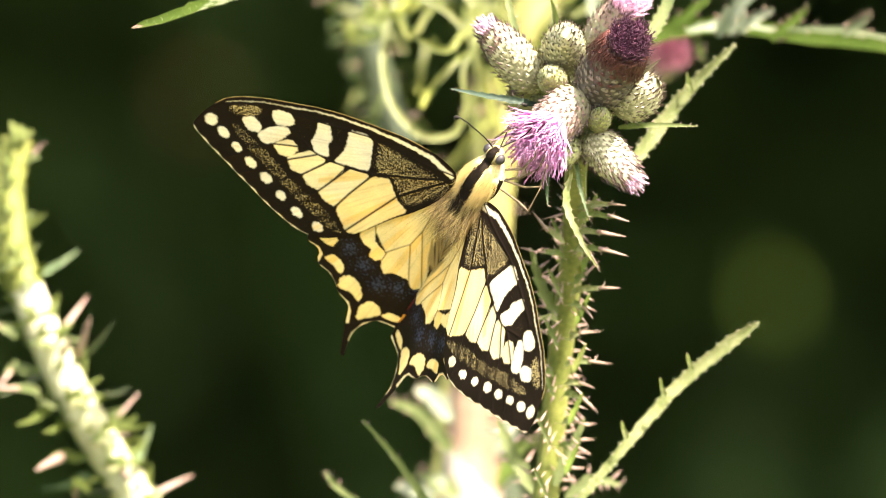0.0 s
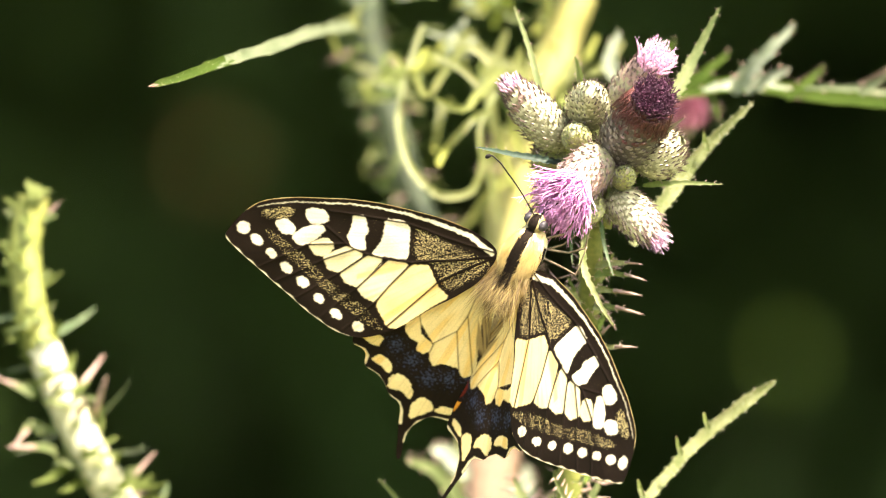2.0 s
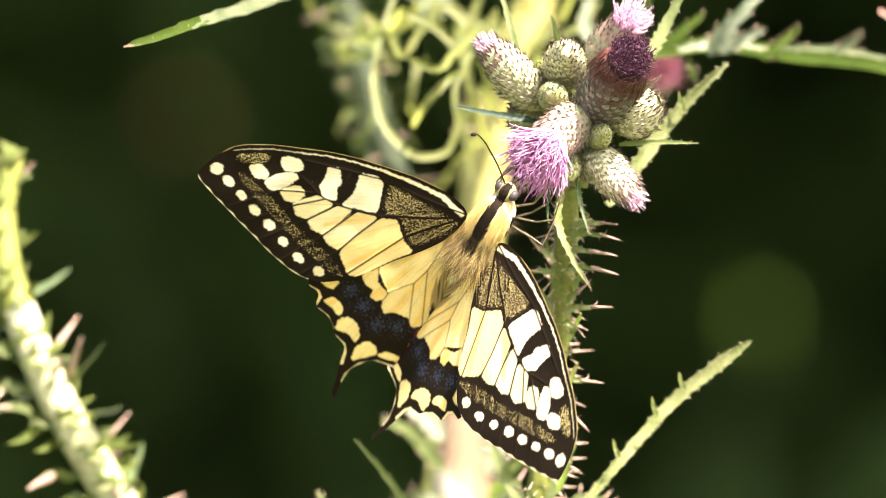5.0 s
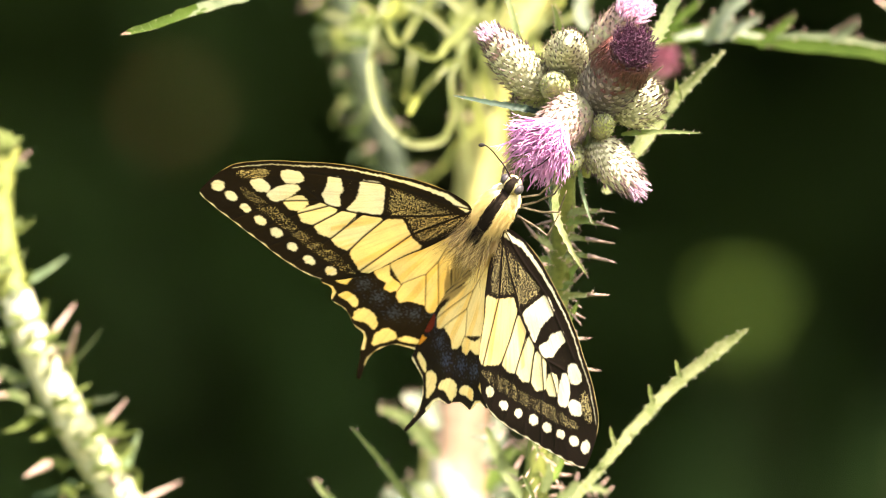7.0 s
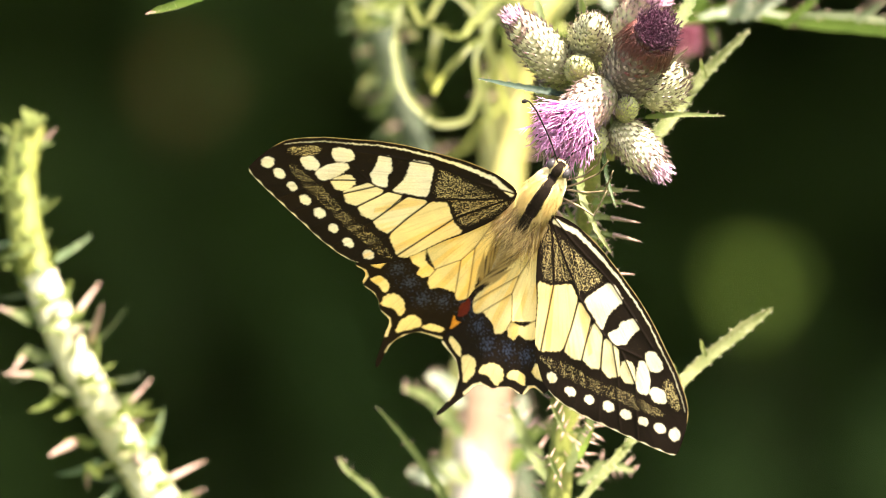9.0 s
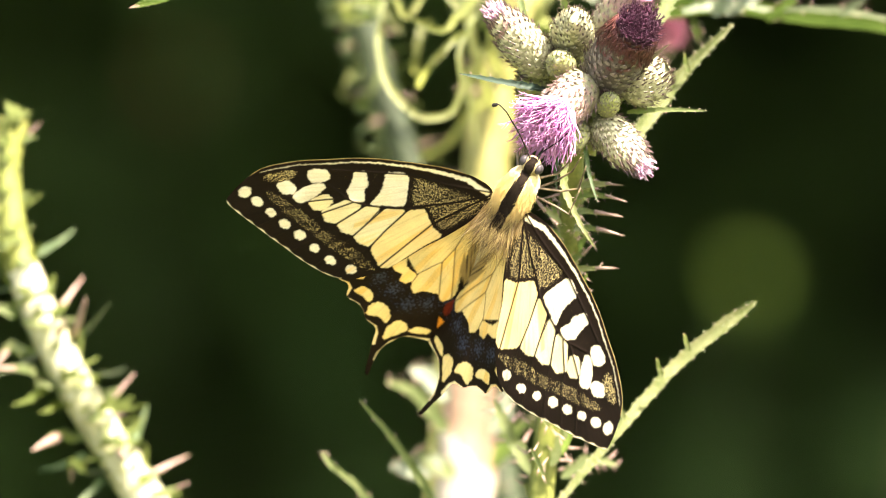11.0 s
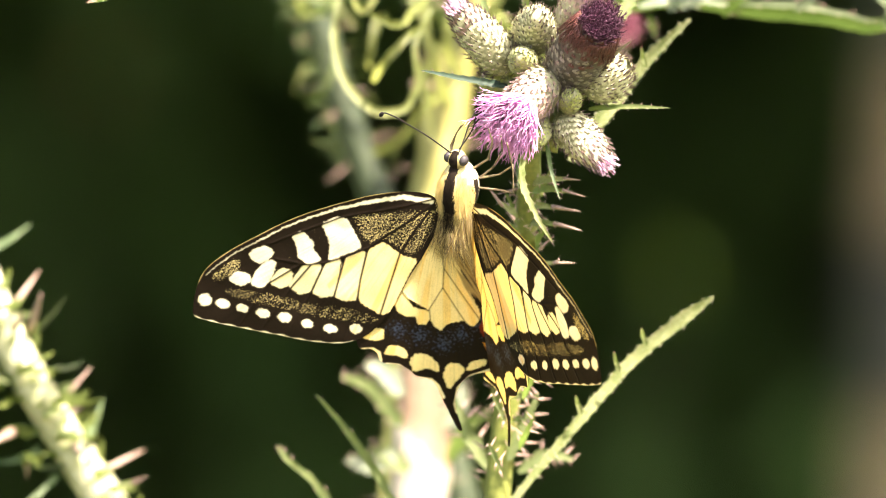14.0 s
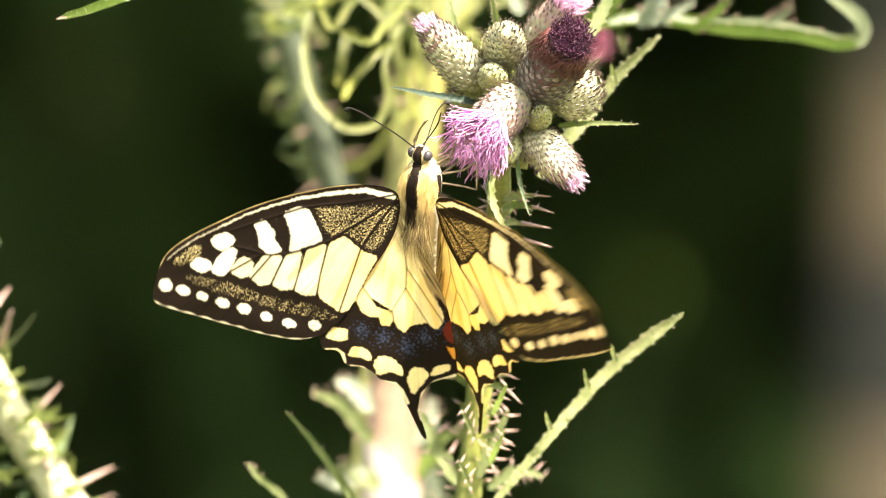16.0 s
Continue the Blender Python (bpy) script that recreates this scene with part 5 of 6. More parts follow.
        tube(bm, fine + [line[-1]], lambda s: MM * (0.21 - 0.11 * s), 8)
        for f in bm.faces:
            f.material_index = 1 if f.normal.z > 0.1 or f.normal.x > 0.6 else 0
        part("leg", bm, [M_LEG, M_CREAM], bf)
    # long hair on the back and along the wing roots
    def hairs(n, spot, way, lo, hi, width, mat, name):
        verts, faces = [], []
        for _ in range(n):
            p, w = Vector(spot()), Vector(way()).normalized()
            L = rnd.uniform(lo, hi)
            s = w.cross(Vector((rnd.uniform(-1, 1), rnd.uniform(-1, 1), rnd.uniform(-1, 1)))).normalized() * width
            k = len(verts)
            mid = p + w * L * 0.55 + Vector((0, 0, 0.12 * L))
            verts.extend([(p + s) * MM, (p - s) * MM, (mid + s * 0.7) * MM, (mid - s * 0.7) * MM, (p + w * L) * MM])
            faces.extend([(k, k + 1, k + 3, k + 2), (k + 2, k + 3, k + 4)])
        me = bpy.data.meshes.new(name)
        me.from_pydata([tuple(v) for v in verts], [], faces)
        me.materials.append(mat)
        ob = new(name, me)
        ob.parent = bf
        tagged(ob, kind="stuff")

    def on_thorax():
        u, v = rnd.uniform(0, math.pi), rnd.uniform(-0.9, 0.9)
        if abs(math.cos(u)) < 0.42:
            u = rnd.choice((0.5, 2.6)) + rnd.uniform(-0.4, 0.4)
        r = math.sqrt(1 - v * v)
        return (2.8 * r * math.cos(u), 0.6 + 4.4 * v, -2.1 + 3.3 * r * math.sin(u))

    hairs(4200, on_thorax, lambda: (rnd.uniform(-0.6, 0.6), -1, rnd.uniform(0.2, 1.1)), 0.6, 1.9, 0.028, M_FUR, "thorax_fur")
    hairs(700, on_thorax, lambda: (rnd.uniform(-0.5, 0.5), -1, rnd.uniform(0.2, 1.0)), 0.5, 1.3, 0.022, M_HAIR, "golden_fur")
    hairs(1000, lambda: (rnd.uniform(-0.8, 0.8), rnd.uniform(-5.0, 3.5), 1.15 - 0.09 * rnd.uniform(0, 3) ** 2), lambda: (rnd.uniform(-0.15, 0.15), -1, rnd.uniform(-0.2, 0.25)), 1.0, 2.4, 0.016, M_BLACK, "back_fur")
    for sgn in (-1, 1):
        hairs(240, lambda: (sgn * rnd.uniform(1.6, 3.2), rnd.uniform(-5.0, -1.8), rnd.uniform(-1.2, 0.3)), lambda: (sgn * rnd.uniform(-0.15, 0.45), -1, rnd.uniform(0.0, 0.35)), 1.6, 4.2, 0.02, M_HAIR, "wing_root_hair")
    hairs(520, lambda: (rnd.uniform(-2.4, 2.4), rnd.uniform(-4.8, -2.4), rnd.uniform(-0.6, 0.5)), lambda: (rnd.uniform(-0.5, 0.5), -1, rnd.uniform(0.0, 0.3)), 3.0, 8.5, 0.032, M_BROWN_HAIR, "brown_fur")
    hairs(420, lambda: (rnd.uniform(-2.2, 2.2), rnd.uniform(-5.0, -2.4), rnd.uniform(-0.5, 0.5)), lambda: (rnd.uniform(-0.45, 0.45), -1, rnd.uniform(0.0, 0.3)), 2.5, 7.0, 0.03, M_FUR, "pale_fur")
    return bf, wings


build_ground()
green_sapling, russet_sapling = build_woodland()
cluster = build_cluster()
build_thistles()
butterfly, wing_of = build_butterfly()
forewing_l, forewing_r = wing_of["forewing", "l"], wing_of["forewing", "r"]
hindwing_l, hindwing_r = wing_of["hindwing", "l"], wing_of["hindwing", "r"]
abdomen, feeler, inner_feeler = wing_of["abdomen"], wing_of["antenna", "l"], wing_of["antenna", "r"]
CLUSTER_AT = cluster.location.copy()


def sway(a, b):
    """The flower cluster moved by a, b millimetres in the breeze."""
    return Matrix.Translation(CLUSTER_AT + Vector((a * MM, 0, b * MM)))


def swing(x, y, z):
    """A turn of so many degrees about the axis x, y, z."""
    v = Vector((x, y, z))
    return Matrix.Rotation(radians(v.length), 4, v) if v.length > 1e-6 else Matrix.Identity(4)


UPRIGHT = Matrix.Rotation(radians(90), 4, "X")


def perch(a, b, x, y, z):
    """The butterfly's body at a, b millimetres of the flower's plane."""
    return Matrix.Translation((a * MM, -0.010, EYE_Z + b * MM)) @ UPRIGHT @ swing(x, y, z)


def hinge(a, b, c, x, y, z):
    """A wing on its root at a, b, c millimetres of the body."""
    return Matrix.Translation((a * MM, b * MM, c * MM)) @ swing(x, y, z)


def beat(m, angle):
    """A wing's pose, lifted further by so many degrees."""
    return Matrix.Translation(m.translation) @ Matrix.Rotation(radians(angle), 4, "Y") @ Matrix.Translation(-m.translation) @ m


# the wings flick from pose to pose and rest between: at the first time the pose is that of the second
LIKE = [(0.1, 0), (0.2, 1.5), (0.3, 0.5), (0.7, 0.5), (0.84, 0.5), (1.16, 3.5), (1.3, 7), (1.4, 7), (1.6, 4), (1.7, 13.5), (1.8, 2), (2.2, 2.5), (2.8, 2.5), (3.2, 1.5),
        (3.35, 3), (3.6, 3.5), (3.7, 7), (3.8, 4.5), (3.9, 0), (4.1, 11.5), (4.2, 3.5), (4.3, 1.5), (4.4, 3.5), (4.7, 0.5), (5.2, 3.5), (5.5, 2), (5.9, 2.5), (6.3, 7), (6.8, 3.5),
        (7.2, 7), (7.4, 3.5), (7.7, 7.5), (7.8, 7), (7.9, 8), (8.1, 8), (8.2, 12), (8.3, 2), (8.4, 8.5), (8.7, 8.5), (9.3, 8), (9.8, 12), (10.3, 11), (10.8, 11.5), (10.9, 8),
        (11.1, 13), (11.2, 13), (11.3, 8), (11.4, 12), (11.6, 13), (11.7, 12), (11.8, 2), (11.9, 13), (12.1, 12), (12.3, 13), (12.4, 12.5), (12.7, 13), (12.8, 12.5), (13.3, 13),
        (13.6, 14), (14.2, 14), (14.7, 14.5), (15.2, 15), (15.3, 15.5), (15.7, 15.5)]
IN_FLIGHT = (1, 3, 16)


def flutter(rows, travels=False):
    """Rows with the flicks and rests between them; a body that travels keeps to its own way."""
    known, out = dict(rows), dict(rows)
    times = [t for t, _ in rows]
    for t, m in rows:
        if t * 2 == int(t * 2) and t not in IN_FLIGHT:
            out[t + 1 / 30] = m
            if t > 0:
                out[t - 1 / 30] = m
    for t, other in LIKE:
        m = known[other].copy()
        if travels:
            k = max(i for i, s in enumerate(times) if s <= t)
            part_way = (t - times[k]) / (times[k + 1] - times[k])
            m.translation = known[times[k]].translation.lerp(known[times[k + 1]].translation, part_way)
        out[t] = m
    return sorted(out.items(), key=lambda row: row[0])


# where the outer feeler points: millimetres to the right and up
FEELS = [(0, -5.5, 4.3), (0.5, -5.5, 10.3), (2, -6.9, 8.5), (2.5, -7.7, 8.5), (3.5, -6.1, 8.8), (4.5, -6.1, 7.3), (7, -4.5, 4.8), (8, -6.0, 8.2), (8.5, -5.4, 9.0), (11, -5.4, 7.8), (12, -4.6, 6.8),
         (12.5, -5.8, 6.3), (13, -7.8, 8.4), (14, -10.4, 5.6), (14.5, -10.7, 4.4), (15, -11.6, 4.6), (15.5, -11.3, 5.1), (16, -10.2, 5.6)]


def tuck(body):
    """The other feeler stays tucked in behind the florets."""
    rest = Vector((8.0, 8.6, -4.5))
    rows = []
    for t, a, b in FEELS:
        way = body[t].to_3x3().inverted() @ Vector((4.0, 9.0, 6.5))
        rows.append((t, Matrix.Translation(Vector((0.6, 6.9, -0.7)) * MM) @ rest.rotation_difference(way).to_matrix().to_4x4()))
    return rows


def feel(body):
    """The feeler's turns on the head that point it so, whatever the body does."""
    rest = Vector((-11.2, 6.9, 0.9))
    rows = []
    for t, a, b in FEELS:
        near = math.sqrt(max(0.0, rest.length_squared - a * a - b * b))
        way = body[t].to_3x3().inverted() @ Vector((a, -near, b))
        rows.append((t, Matrix.Translation(Vector((-0.6, 6.9, -0.7)) * MM) @ rest.rotation_difference(way).to_matrix().to_4x4()))
    return rows


def turned(thing_turned, degrees):
    return Matrix.Translation(thing_turned.location) @ Matrix.Rotation(radians(degrees), 4, "Z")


def motions():
    walk(cluster, [
        (0, sway(0.00, 0.00)),
        (0.5, sway(1.98, 0.11)),
        (1, sway(0.64, 0.16)),
        (1.5, sway(0.74, 0.23)),
        (2, sway(1.18, 0.10)),
        (2.5, sway(1.50, -0.12)),
        (3, sway(2.43, -0.15)),
        (3.5, sway(0.26, -0.15)),
        (4, sway(-0.03, -0.09)),
        (4.5, sway(1.60, 0.10)),
        (4.7, sway(1.28, 0.30)),
        (6.8, sway(1.90, 0.00)),
        (7, sway(2.08, 0.00)),
        (7.5, sway(0.10, 0.50)),
        (8, sway(2.60, 0.00)),
        (8.5, sway(2.08, -0.45)),
        (11, sway(1.67, -0.70)),
        (11.5, sway(0.55, -0.90)),
        (12, sway(1.29, -0.42)),
        (12.5, sway(2.02, -0.48)),
        (13, sway(2.21, -1.10)),
        (13.5, sway(2.79, -1.20)),
        (14, sway(2.31, -1.00)),
        (14.5, sway(3.56, -0.32)),
        (15, sway(3.85, 0.00)),
        (15.5, sway(2.18, -0.17)),
        (16, sway(2.31, -1.00)),
    ])
    body = [
        (0, perch(4.22, 9.27, 22.0, -31.7, -35.9)),
        (0.5, perch(8.84, 9.49, 1.5, -25.2, -22.0)),
        (1, perch(7.80, 6.35, 15.9, -19.3, -28.8)),
        (1.5, perch(9.12, 6.96, 14.4, -15.5, -29.9)),
        (2, perch(8.43, 7.32, 14.2, -24.4, -26.9)),
        (2.5, perch(8.10, 7.47, 17.7, -28.8, -27.9)),
        (3, perch(8.35, 7.84, 19.8, -30.1, -30.5)),
        (3.5, perch(6.50, 6.28, 27.0, -18.8, -36.9)),
        (4, perch(7.00, 8.22, 6.7, -20.4, -24.6)),
        (4.5, perch(7.02, 6.42, 24.9, -27.6, -34.2)),
        (7, perch(8.53, 5.82, 26.9, -19.9, -34.6)),
        (7.5, perch(4.81, 8.05, 20.8, -28.9, -32.3)),
        (8, perch(12.28, 4.75, 27.9, -11.1, -32.9)),
        (8.5, perch(12.24, 5.04, 26.6, -8.8, -31.0)),
        (11, perch(10.38, 4.35, 22.5, -13.5, -29.8)),
        (11.5, perch(8.61, 5.42, 24.8, -20.3, -17.8)),
        (12, perch(10.16, 6.34, 24.3, -11.9, -27.5)),
        (12.5, perch(12.40, 4.55, 27.8, -6.7, -26.4)),
        (13, perch(12.15, 5.12, 18.5, -9.3, -21.1)),
        (13.5, perch(8.91, 5.03, 20.2, -21.1, -12.0)),
        (14, perch(7.87, 3.77, 25.6, -29.2, -6.8)),
        (14.5, perch(8.15, 4.54, 30.2, -31.0, -8.6)),
        (15, perch(5.87, 4.99, 29.6, -41.0, -11.3)),
        (15.5, perch(5.05, 5.78, 30.0, -41.2, -9.0)),
        (16, perch(6.85, 6.91, 25.7, -27.7, -8.5)),
    ]
    fore_l = [
        (0, hinge(-3.04, 0.58, 1.05, 7.8, 27.8, 14.2)),
        (0.5, hinge(-3.28, 1.23, 1.34, 9.8, 28.8, 6.9)),
        (0.92, beat(hinge(-3.35, 0.51, 0.72, 9.0, 36.6, 10.4), -12.6)),
        (1, hinge(-3.35, 0.51, 0.72, 9.0, 36.6, 10.4)),
        (1.08, beat(hinge(-3.35, 0.51, 0.72, 9.0, 36.6, 10.4), 12.6)),
        (1.5, hinge(-3.36, 0.21, 0.61, 11.4, 29.8, 9.4)),
        (2, hinge(-3.33, 0.24, 1.18, 7.8, 26.8, 13.0)),
        (2.5, hinge(-3.23, 0.42, 1.29, 4.6, 23.6, 19.8)),
        (2.92, beat(hinge(-3.25, 0.43, 1.29, 6.7, 26.8, 15.2), -5.6)),
        (3, hinge(-3.25, 0.43, 1.29, 6.7, 26.8, 15.2)),
        (3.08, beat(hinge(-3.25, 0.43, 1.29, 6.7, 26.8, 15.2), 5.6)),
        (3.5, hinge(-3.54, 0.36, 0.39, 8.1, 30.2, 12.5)),
        (4, hinge(-3.16, 0.45, 0.97, 7.5, 31.1, 8.3)),
        (4.5, hinge(-2.86, 0.34, 0.85, 14.7, 39.2, 13.1)),
        (7, hinge(-3.28, -0.06, 0.72, 9.2, 29.9, 16.5)),
        (7.5, hinge(-2.91, 0.16, 1.16, 8.1, 34.9, 17.3)),
        (8, hinge(-3.55, -0.07, 0.21, 7.7, 28.2, 11.7)),
        (8.5, hinge(-3.71, -0.02, 0.10, 1.4, 23.0, 12.3)),
        (11, hinge(-3.38, 0.20, 0.36, 8.3, 34.9, 13.5)),
        (11.5, hinge(-2.91, 0.36, 0.72, 7.5, 42.8, 16.7)),
        (12, hinge(-3.23, 0.46, 0.12, 9.7, 33.9, 10.6)),
        (12.5, hinge(-3.02, 0.18, -0.10, 6.7, 34.0, 12.9)),
        (13, hinge(-3.52, 0.21, 0.29, 9.6, 40.5, 14.9)),
        (13.5, hinge(-3.06, 0.29, 0.97, 9.5, 36.2, 16.3)),
        (14, hinge(-2.89, 0.59, 1.32, 4.8, 31.9, 21.6)),
        (14.5, hinge(-2.66, 0.59, 1.23, 7.3, 23.0, 23.0)),
        (15, hinge(-2.11, 0.71, 1.33, 15.4, 17.8, 24.1)),
        (15.5, hinge(-2.49, 0.99, 1.52, 0.3, 23.7, 21.6)),
        (15.92, beat(hinge(-3.00, 0.50, 1.29, -3.8, 25.0, 24.5), -4.2)),
        (16, hinge(-3.00, 0.50, 1.29, -3.8, 25.0, 24.5)),
    ]
    hind_l = [
        (0, hinge(-3.08, 0.59, 0.97, 8.4, 28.5, 14.8)),
        (0.5, hinge(-3.60, 1.32, 0.77, 8.3, 29.2, 9.8)),
        (0.92, beat(hinge(-3.35, 0.51, 0.72, 13.3, 37.4, 11.5), -7.6)),
        (1, hinge(-3.35, 0.51, 0.72, 13.3, 37.4, 11.5)),
        (1.08, beat(hinge(-3.35, 0.51, 0.72, 13.3, 37.4, 11.5), 7.6)),
        (1.5, hinge(-3.50, 0.25, 0.37, 11.0, 30.8, 9.8)),
        (2, hinge(-3.33, 0.24, 1.18, 12.0, 26.5, 14.8)),
        (2.5, hinge(-3.26, 0.42, 1.23, 6.5, 23.8, 23.1)),
        (2.92, beat(hinge(-3.28, 0.43, 1.24, 8.7, 27.4, 17.4), -3.4)),
        (3, hinge(-3.28, 0.43, 1.24, 8.7, 27.4, 17.4)),
        (3.08, beat(hinge(-3.28, 0.43, 1.24, 8.7, 27.4, 17.4), 3.4)),
        (3.5, hinge(-3.54, 0.36, 0.39, 11.6, 30.6, 12.2)),
        (4, hinge(-3.19, 0.45, 0.93, 10.4, 30.5, 12.0)),
        (4.5, hinge(-2.90, 0.35, 0.80, 15.8, 39.0, 12.1)),
        (7, hinge(-3.30, -0.06, 0.69, 11.2, 31.1, 16.7)),
        (7.5, hinge(-2.96, 0.16, 1.09, 8.9, 35.0, 18.5)),
        (8, hinge(-3.56, -0.07, 0.19, 10.2, 29.8, 10.7)),
        (8.5, hinge(-3.73, -0.02, 0.06, 3.2, 24.5, 12.6)),
        (11, hinge(-3.38, 0.20, 0.36, 11.8, 35.0, 13.2)),
        (11.5, hinge(-3.03, 0.36, 0.59, 7.1, 44.8, 14.1)),
        (12, hinge(-3.27, 0.47, 0.06, 9.7, 34.7, 8.1)),
        (12.5, hinge(-3.06, 0.18, -0.16, 7.1, 35.0, 11.1)),
        (13, hinge(-3.54, 0.21, 0.27, 12.0, 41.3, 14.3)),
        (13.5, hinge(-3.08, 0.29, 0.94, 11.3, 35.6, 14.1)),
        (14, hinge(-2.98, 0.59, 1.17, 4.3, 31.9, 23.6)),
        (14.5, hinge(-2.70, 0.59, 1.15, 8.4, 21.8, 25.5)),
        (15, hinge(-2.13, 0.72, 1.28, 17.5, 17.0, 26.6)),
        (15.5, hinge(-2.51, 0.99, 1.46, 2.6, 23.2, 25.1)),
        (15.92, beat(hinge(-3.07, 0.47, 1.12, -3.8, 25.6, 28.2), -2.5)),
        (16, hinge(-3.07, 0.47, 1.12, -3.8, 25.6, 28.2)),
    ]
    fore_r = [
        (0, hinge(3.04, -0.58, -1.05, -1.0, -28.8, -12.3)),
        (0.5, hinge(3.28, -1.23, -1.34, -1.8, -30.5, -23.2)),
        (0.92, beat(hinge(3.35, -0.51, -0.72, 2.1, -37.8, -22.1), 12.6)),
        (1, hinge(3.35, -0.51, -0.72, 2.1, -37.8, -22.1)),
        (1.08, beat(hinge(3.35, -0.51, -0.72, 2.1, -37.8, -22.1), -12.6)),
        (1.5, hinge(3.36, -0.21, -0.61, -3.3, -31.8, -19.7)),
        (2, hinge(3.33, -0.24, -1.18, -0.6, -28.0, -16.2)),
        (2.5, hinge(3.23, -0.42, -1.29, 1.7, -23.9, -10.0)),
        (2.92, beat(hinge(3.25, -0.43, -1.29, -0.5, -27.6, -10.6), 14.0)),
        (3, hinge(3.25, -0.43, -1.29, -0.5, -27.6, -10.6)),
        (3.08, beat(hinge(3.25, -0.43, -1.29, -0.5, -27.6, -10.6), -14.0)),
        (3.5, hinge(3.54, -0.36, -0.39, 1.7, -31.1, -18.0)),
        (4, hinge(3.16, -0.45, -0.97, -0.0, -32.0, -18.0)),
        (4.5, hinge(2.86, -0.34, -0.85, 7.3, -39.8, -14.9)),
        (7, hinge(3.28, 0.06, -0.72, 1.6, -30.9, -11.1)),
        (7.5, hinge(2.91, -0.16, -1.16, 1.7, -35.8, -13.2)),
        (8, hinge(3.55, 0.07, -0.21, -0.5, -29.2, -16.4)),
        (8.5, hinge(3.71, 0.02, -0.10, 4.0, -22.7, -14.1)),
        (11, hinge(3.38, -0.20, -0.36, 1.5, -35.9, -17.0)),
        (11.5, hinge(2.91, -0.36, -0.72, 4.3, -43.2, -12.9)),
        (12, hinge(3.23, -0.46, -0.12, 0.4, -35.4, -21.8)),
        (12.5, hinge(3.02, -0.18, 0.10, 2.5, -34.6, -16.8)),
        (13, hinge(3.52, -0.21, -0.29, 3.0, -41.5, -18.4)),
        (13.5, hinge(3.06, -0.29, -0.97, 1.0, -37.4, -15.1)),
        (14, hinge(2.89, -0.59, -1.32, 4.6, -31.8, -11.4)),
        (14.5, hinge(2.66, -0.59, -1.23, 7.0, -23.5, -5.8)),
        (15, hinge(2.11, -0.71, -1.33, 14.9, -20.1, -4.0)),
        (15.5, hinge(2.49, -0.99, -1.52, 5.7, -22.9, -7.5)),
        (15.92, beat(hinge(3.00, -0.50, -1.29, 10.0, -23.1, -4.4), 19.6)),
        (16, hinge(3.00, -0.50, -1.29, 10.0, -23.1, -4.4)),
    ]
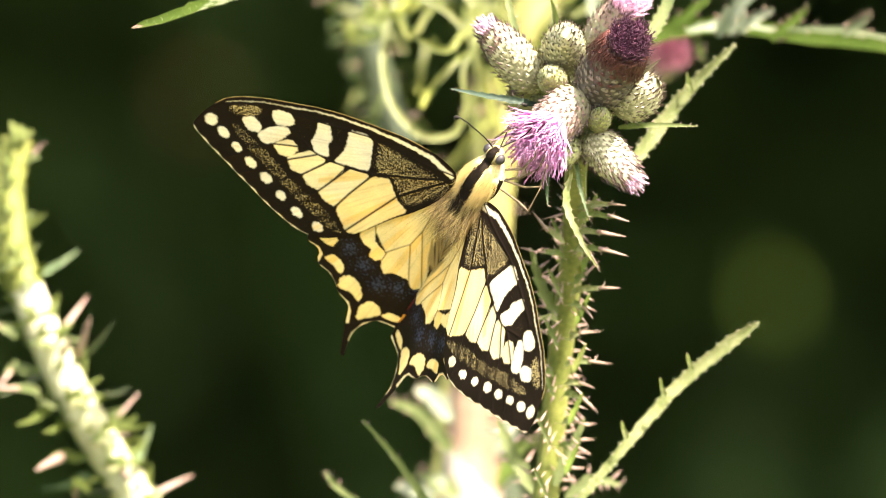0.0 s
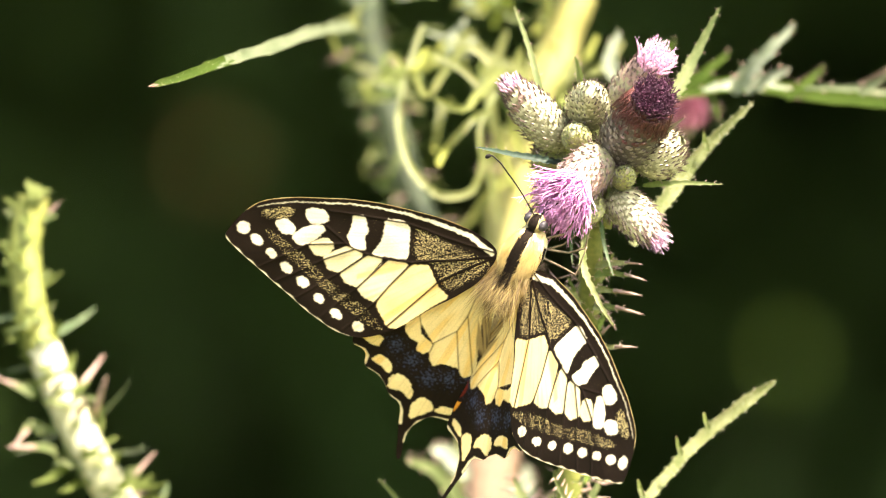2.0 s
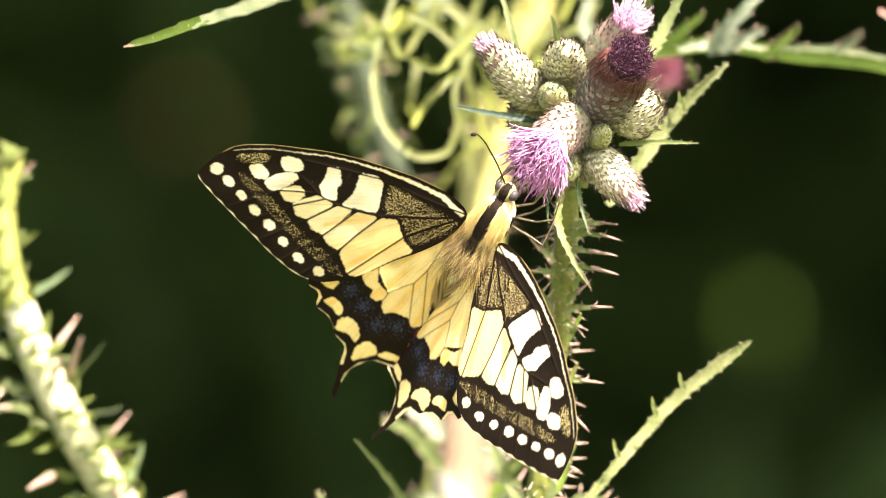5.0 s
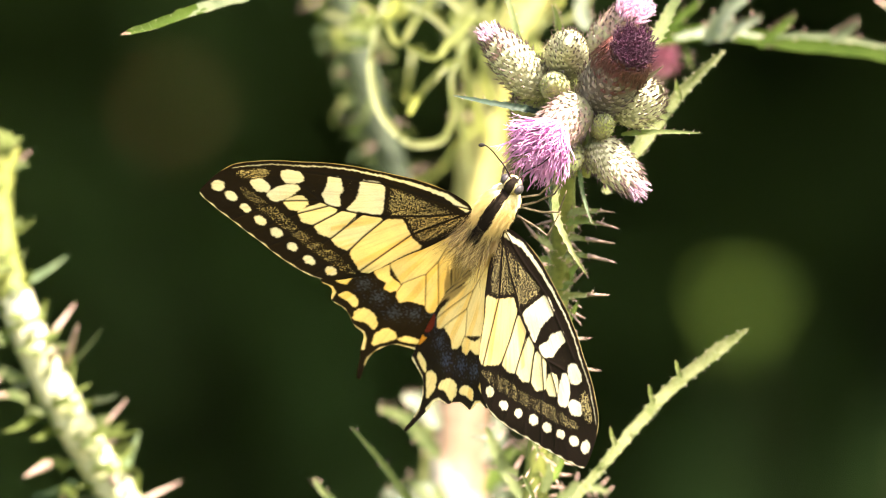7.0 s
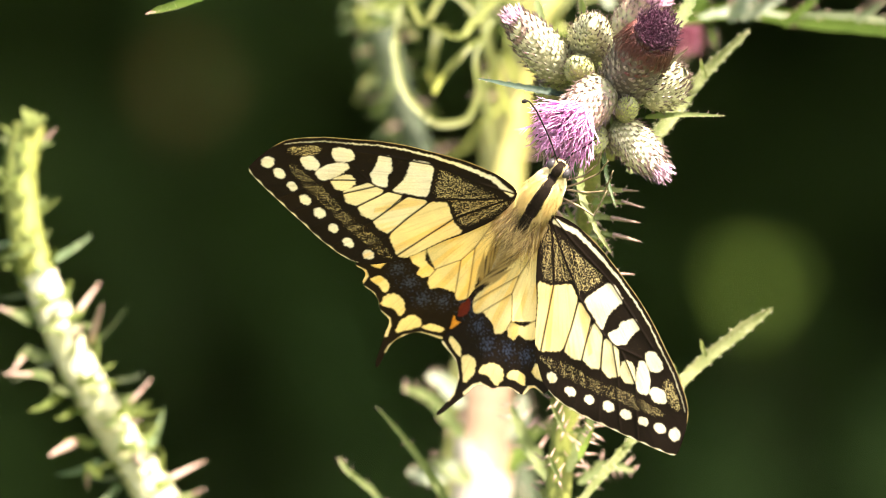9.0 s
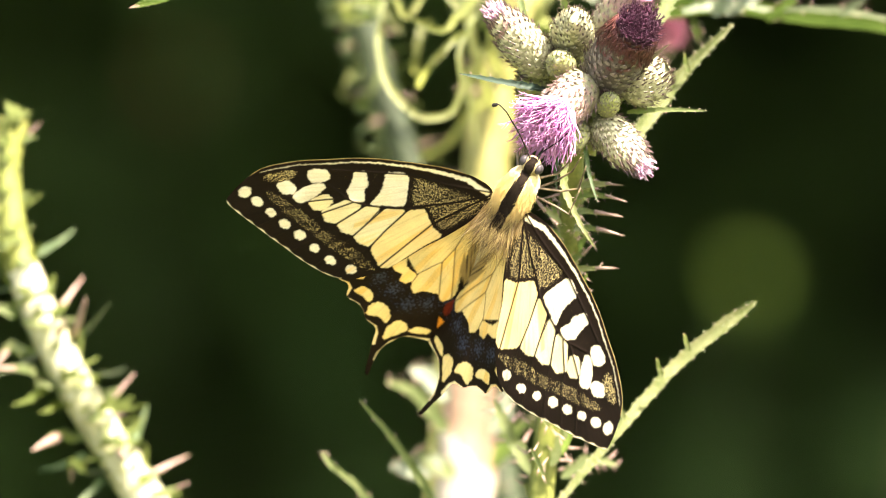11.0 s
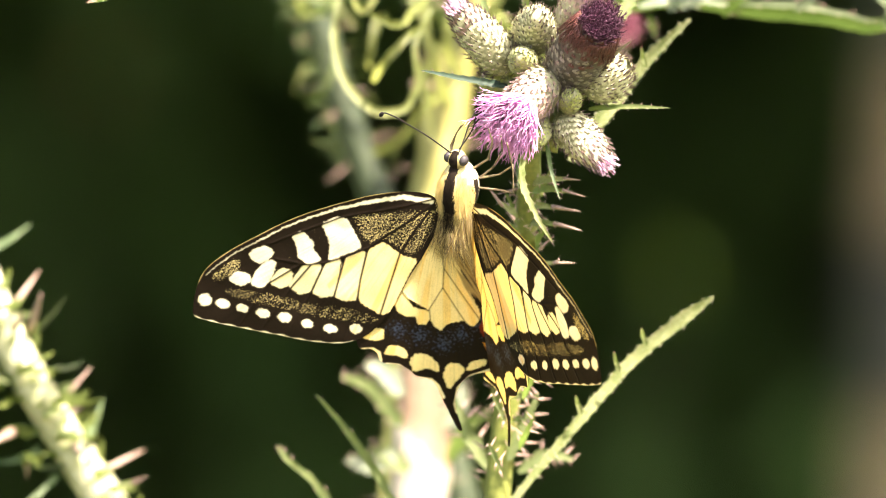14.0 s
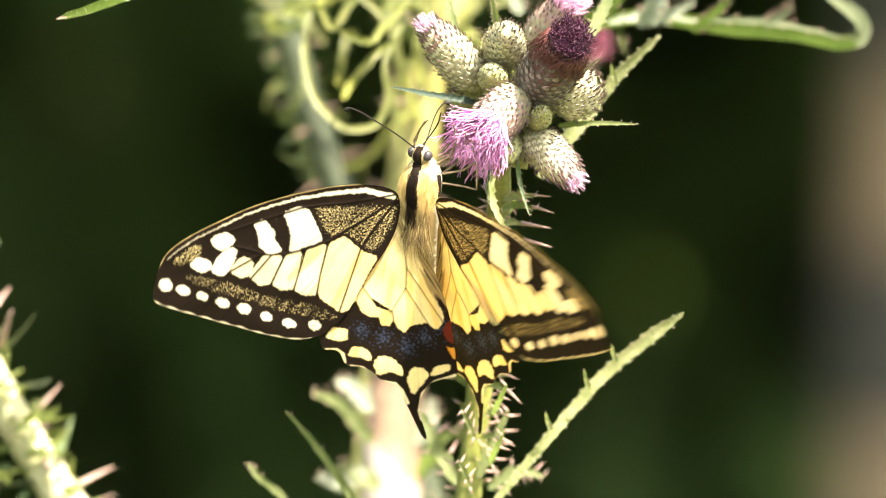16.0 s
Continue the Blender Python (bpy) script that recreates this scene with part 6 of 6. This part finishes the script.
    hind_r = [
        (0, hinge(3.04, -0.58, -1.05, 3.2, -31.2, -12.8)),
        (0.5, hinge(3.28, -1.23, -1.34, 3.6, -34.2, -23.3)),
        (0.92, beat(hinge(3.35, -0.51, -0.72, 6.0, -40.1, -22.5), 7.6)),
        (1, hinge(3.35, -0.51, -0.72, 6.0, -40.1, -22.5)),
        (1.08, beat(hinge(3.35, -0.51, -0.72, 6.0, -40.1, -22.5), -7.6)),
        (1.5, hinge(3.36, -0.21, -0.61, 2.2, -34.1, -21.1)),
        (2, hinge(3.33, -0.24, -1.18, 4.9, -31.9, -15.2)),
        (2.5, hinge(3.23, -0.42, -1.29, 6.6, -27.6, -7.8)),
        (2.92, beat(hinge(3.25, -0.43, -1.29, 6.1, -30.4, -12.6), 8.4)),
        (3, hinge(3.25, -0.43, -1.29, 6.1, -30.4, -12.6)),
        (3.08, beat(hinge(3.25, -0.43, -1.29, 6.1, -30.4, -12.6), -8.4)),
        (3.5, hinge(3.54, -0.36, -0.39, 5.8, -33.0, -19.7)),
        (4, hinge(3.16, -0.45, -0.97, 8.3, -35.3, -20.8)),
        (4.5, hinge(3.11, -0.33, -1.14, 6.2, -38.0, -20.8)),
        (7, hinge(3.28, 0.06, -0.72, 5.5, -31.9, -11.9)),
        (7.5, hinge(2.91, -0.16, -1.16, 6.8, -37.9, -12.3)),
        (8, hinge(3.57, 0.07, -0.25, 1.5, -31.0, -17.3)),
        (8.5, hinge(4.29, 0.05, -1.47, 1.2, -25.0, -15.2)),
        (11, hinge(3.38, -0.20, -0.36, 8.8, -39.0, -17.9)),
        (11.5, hinge(2.98, -0.36, -0.79, 4.6, -43.4, -13.3)),
        (12, hinge(3.25, -0.46, -0.15, 2.5, -37.3, -21.9)),
        (12.5, hinge(3.05, -0.18, 0.06, 4.3, -36.4, -17.0)),
        (13, hinge(3.52, -0.21, -0.29, 7.5, -43.3, -19.8)),
        (13.5, hinge(3.06, -0.29, -0.97, 5.2, -40.4, -13.7)),
        (14, hinge(2.89, -0.59, -1.32, 6.8, -34.8, -6.6)),
        (14.5, hinge(2.66, -0.59, -1.23, 10.3, -25.4, -3.3)),
        (15, hinge(2.11, -0.71, -1.33, 20.4, -24.2, -3.0)),
        (15.5, hinge(2.64, -0.96, -1.87, 6.0, -25.5, -5.3)),
        (15.92, beat(hinge(3.43, -0.33, -2.27, 7.3, -23.9, -6.5), 11.8)),
        (16, hinge(3.43, -0.33, -2.27, 7.3, -23.9, -6.5)),
    ]
    walk(abdomen, [
        (0, hinge(0.00, -3.00, -4.00, 4.0, 0.0, 0.0)),
        (13.5, hinge(0.00, -3.00, -4.00, 4.0, 0.0, 0.0)),
        (14, hinge(0.00, -3.00, -2.50, 2.6, 0.0, 7.9)),
        (14.5, hinge(0.20, -2.60, -2.90, 8.0, 0.0, 8.0)),
        (15, hinge(1.00, -1.00, -4.50, 30.0, 0.0, 15.0)),
        (15.5, hinge(0.20, -2.60, -2.90, 8.0, 0.0, 8.0)),
        (16, hinge(0.00, -3.00, -4.00, 4.0, 0.0, 0.0)),
    ])
    walk(butterfly, flutter(body, True))
    for wing, rows in ((forewing_l, fore_l), (hindwing_l, hind_l), (forewing_r, fore_r), (hindwing_r, hind_r)):
        walk(wing, flutter(rows))
    walk(feeler, feel(dict(body)))
    walk(inner_feeler, tuck(dict(body)))
    # the saplings turn so that their blurred discs of light brighten and dim
    walk(green_sapling, [(t, turned(green_sapling, a)) for t, a in ((0, 66), (2.5, 74), (4.5, 74), (7, 10), (8.7, 5), (11, 50), (11.6, 72), (12.1, 50), (12.5, 25), (12.8, 25), (13.2, 75), (16, 80))])
    walk(russet_sapling, [(t, turned(russet_sapling, a)) for t, a in ((0, 45), (1, 15), (3, 15), (3.6, 60), (4.7, 50), (7, 10), (8.7, 10), (11, 70), (12, 60), (12.4, 15), (12.7, 5), (13.2, 75), (16, 80))])


motions()
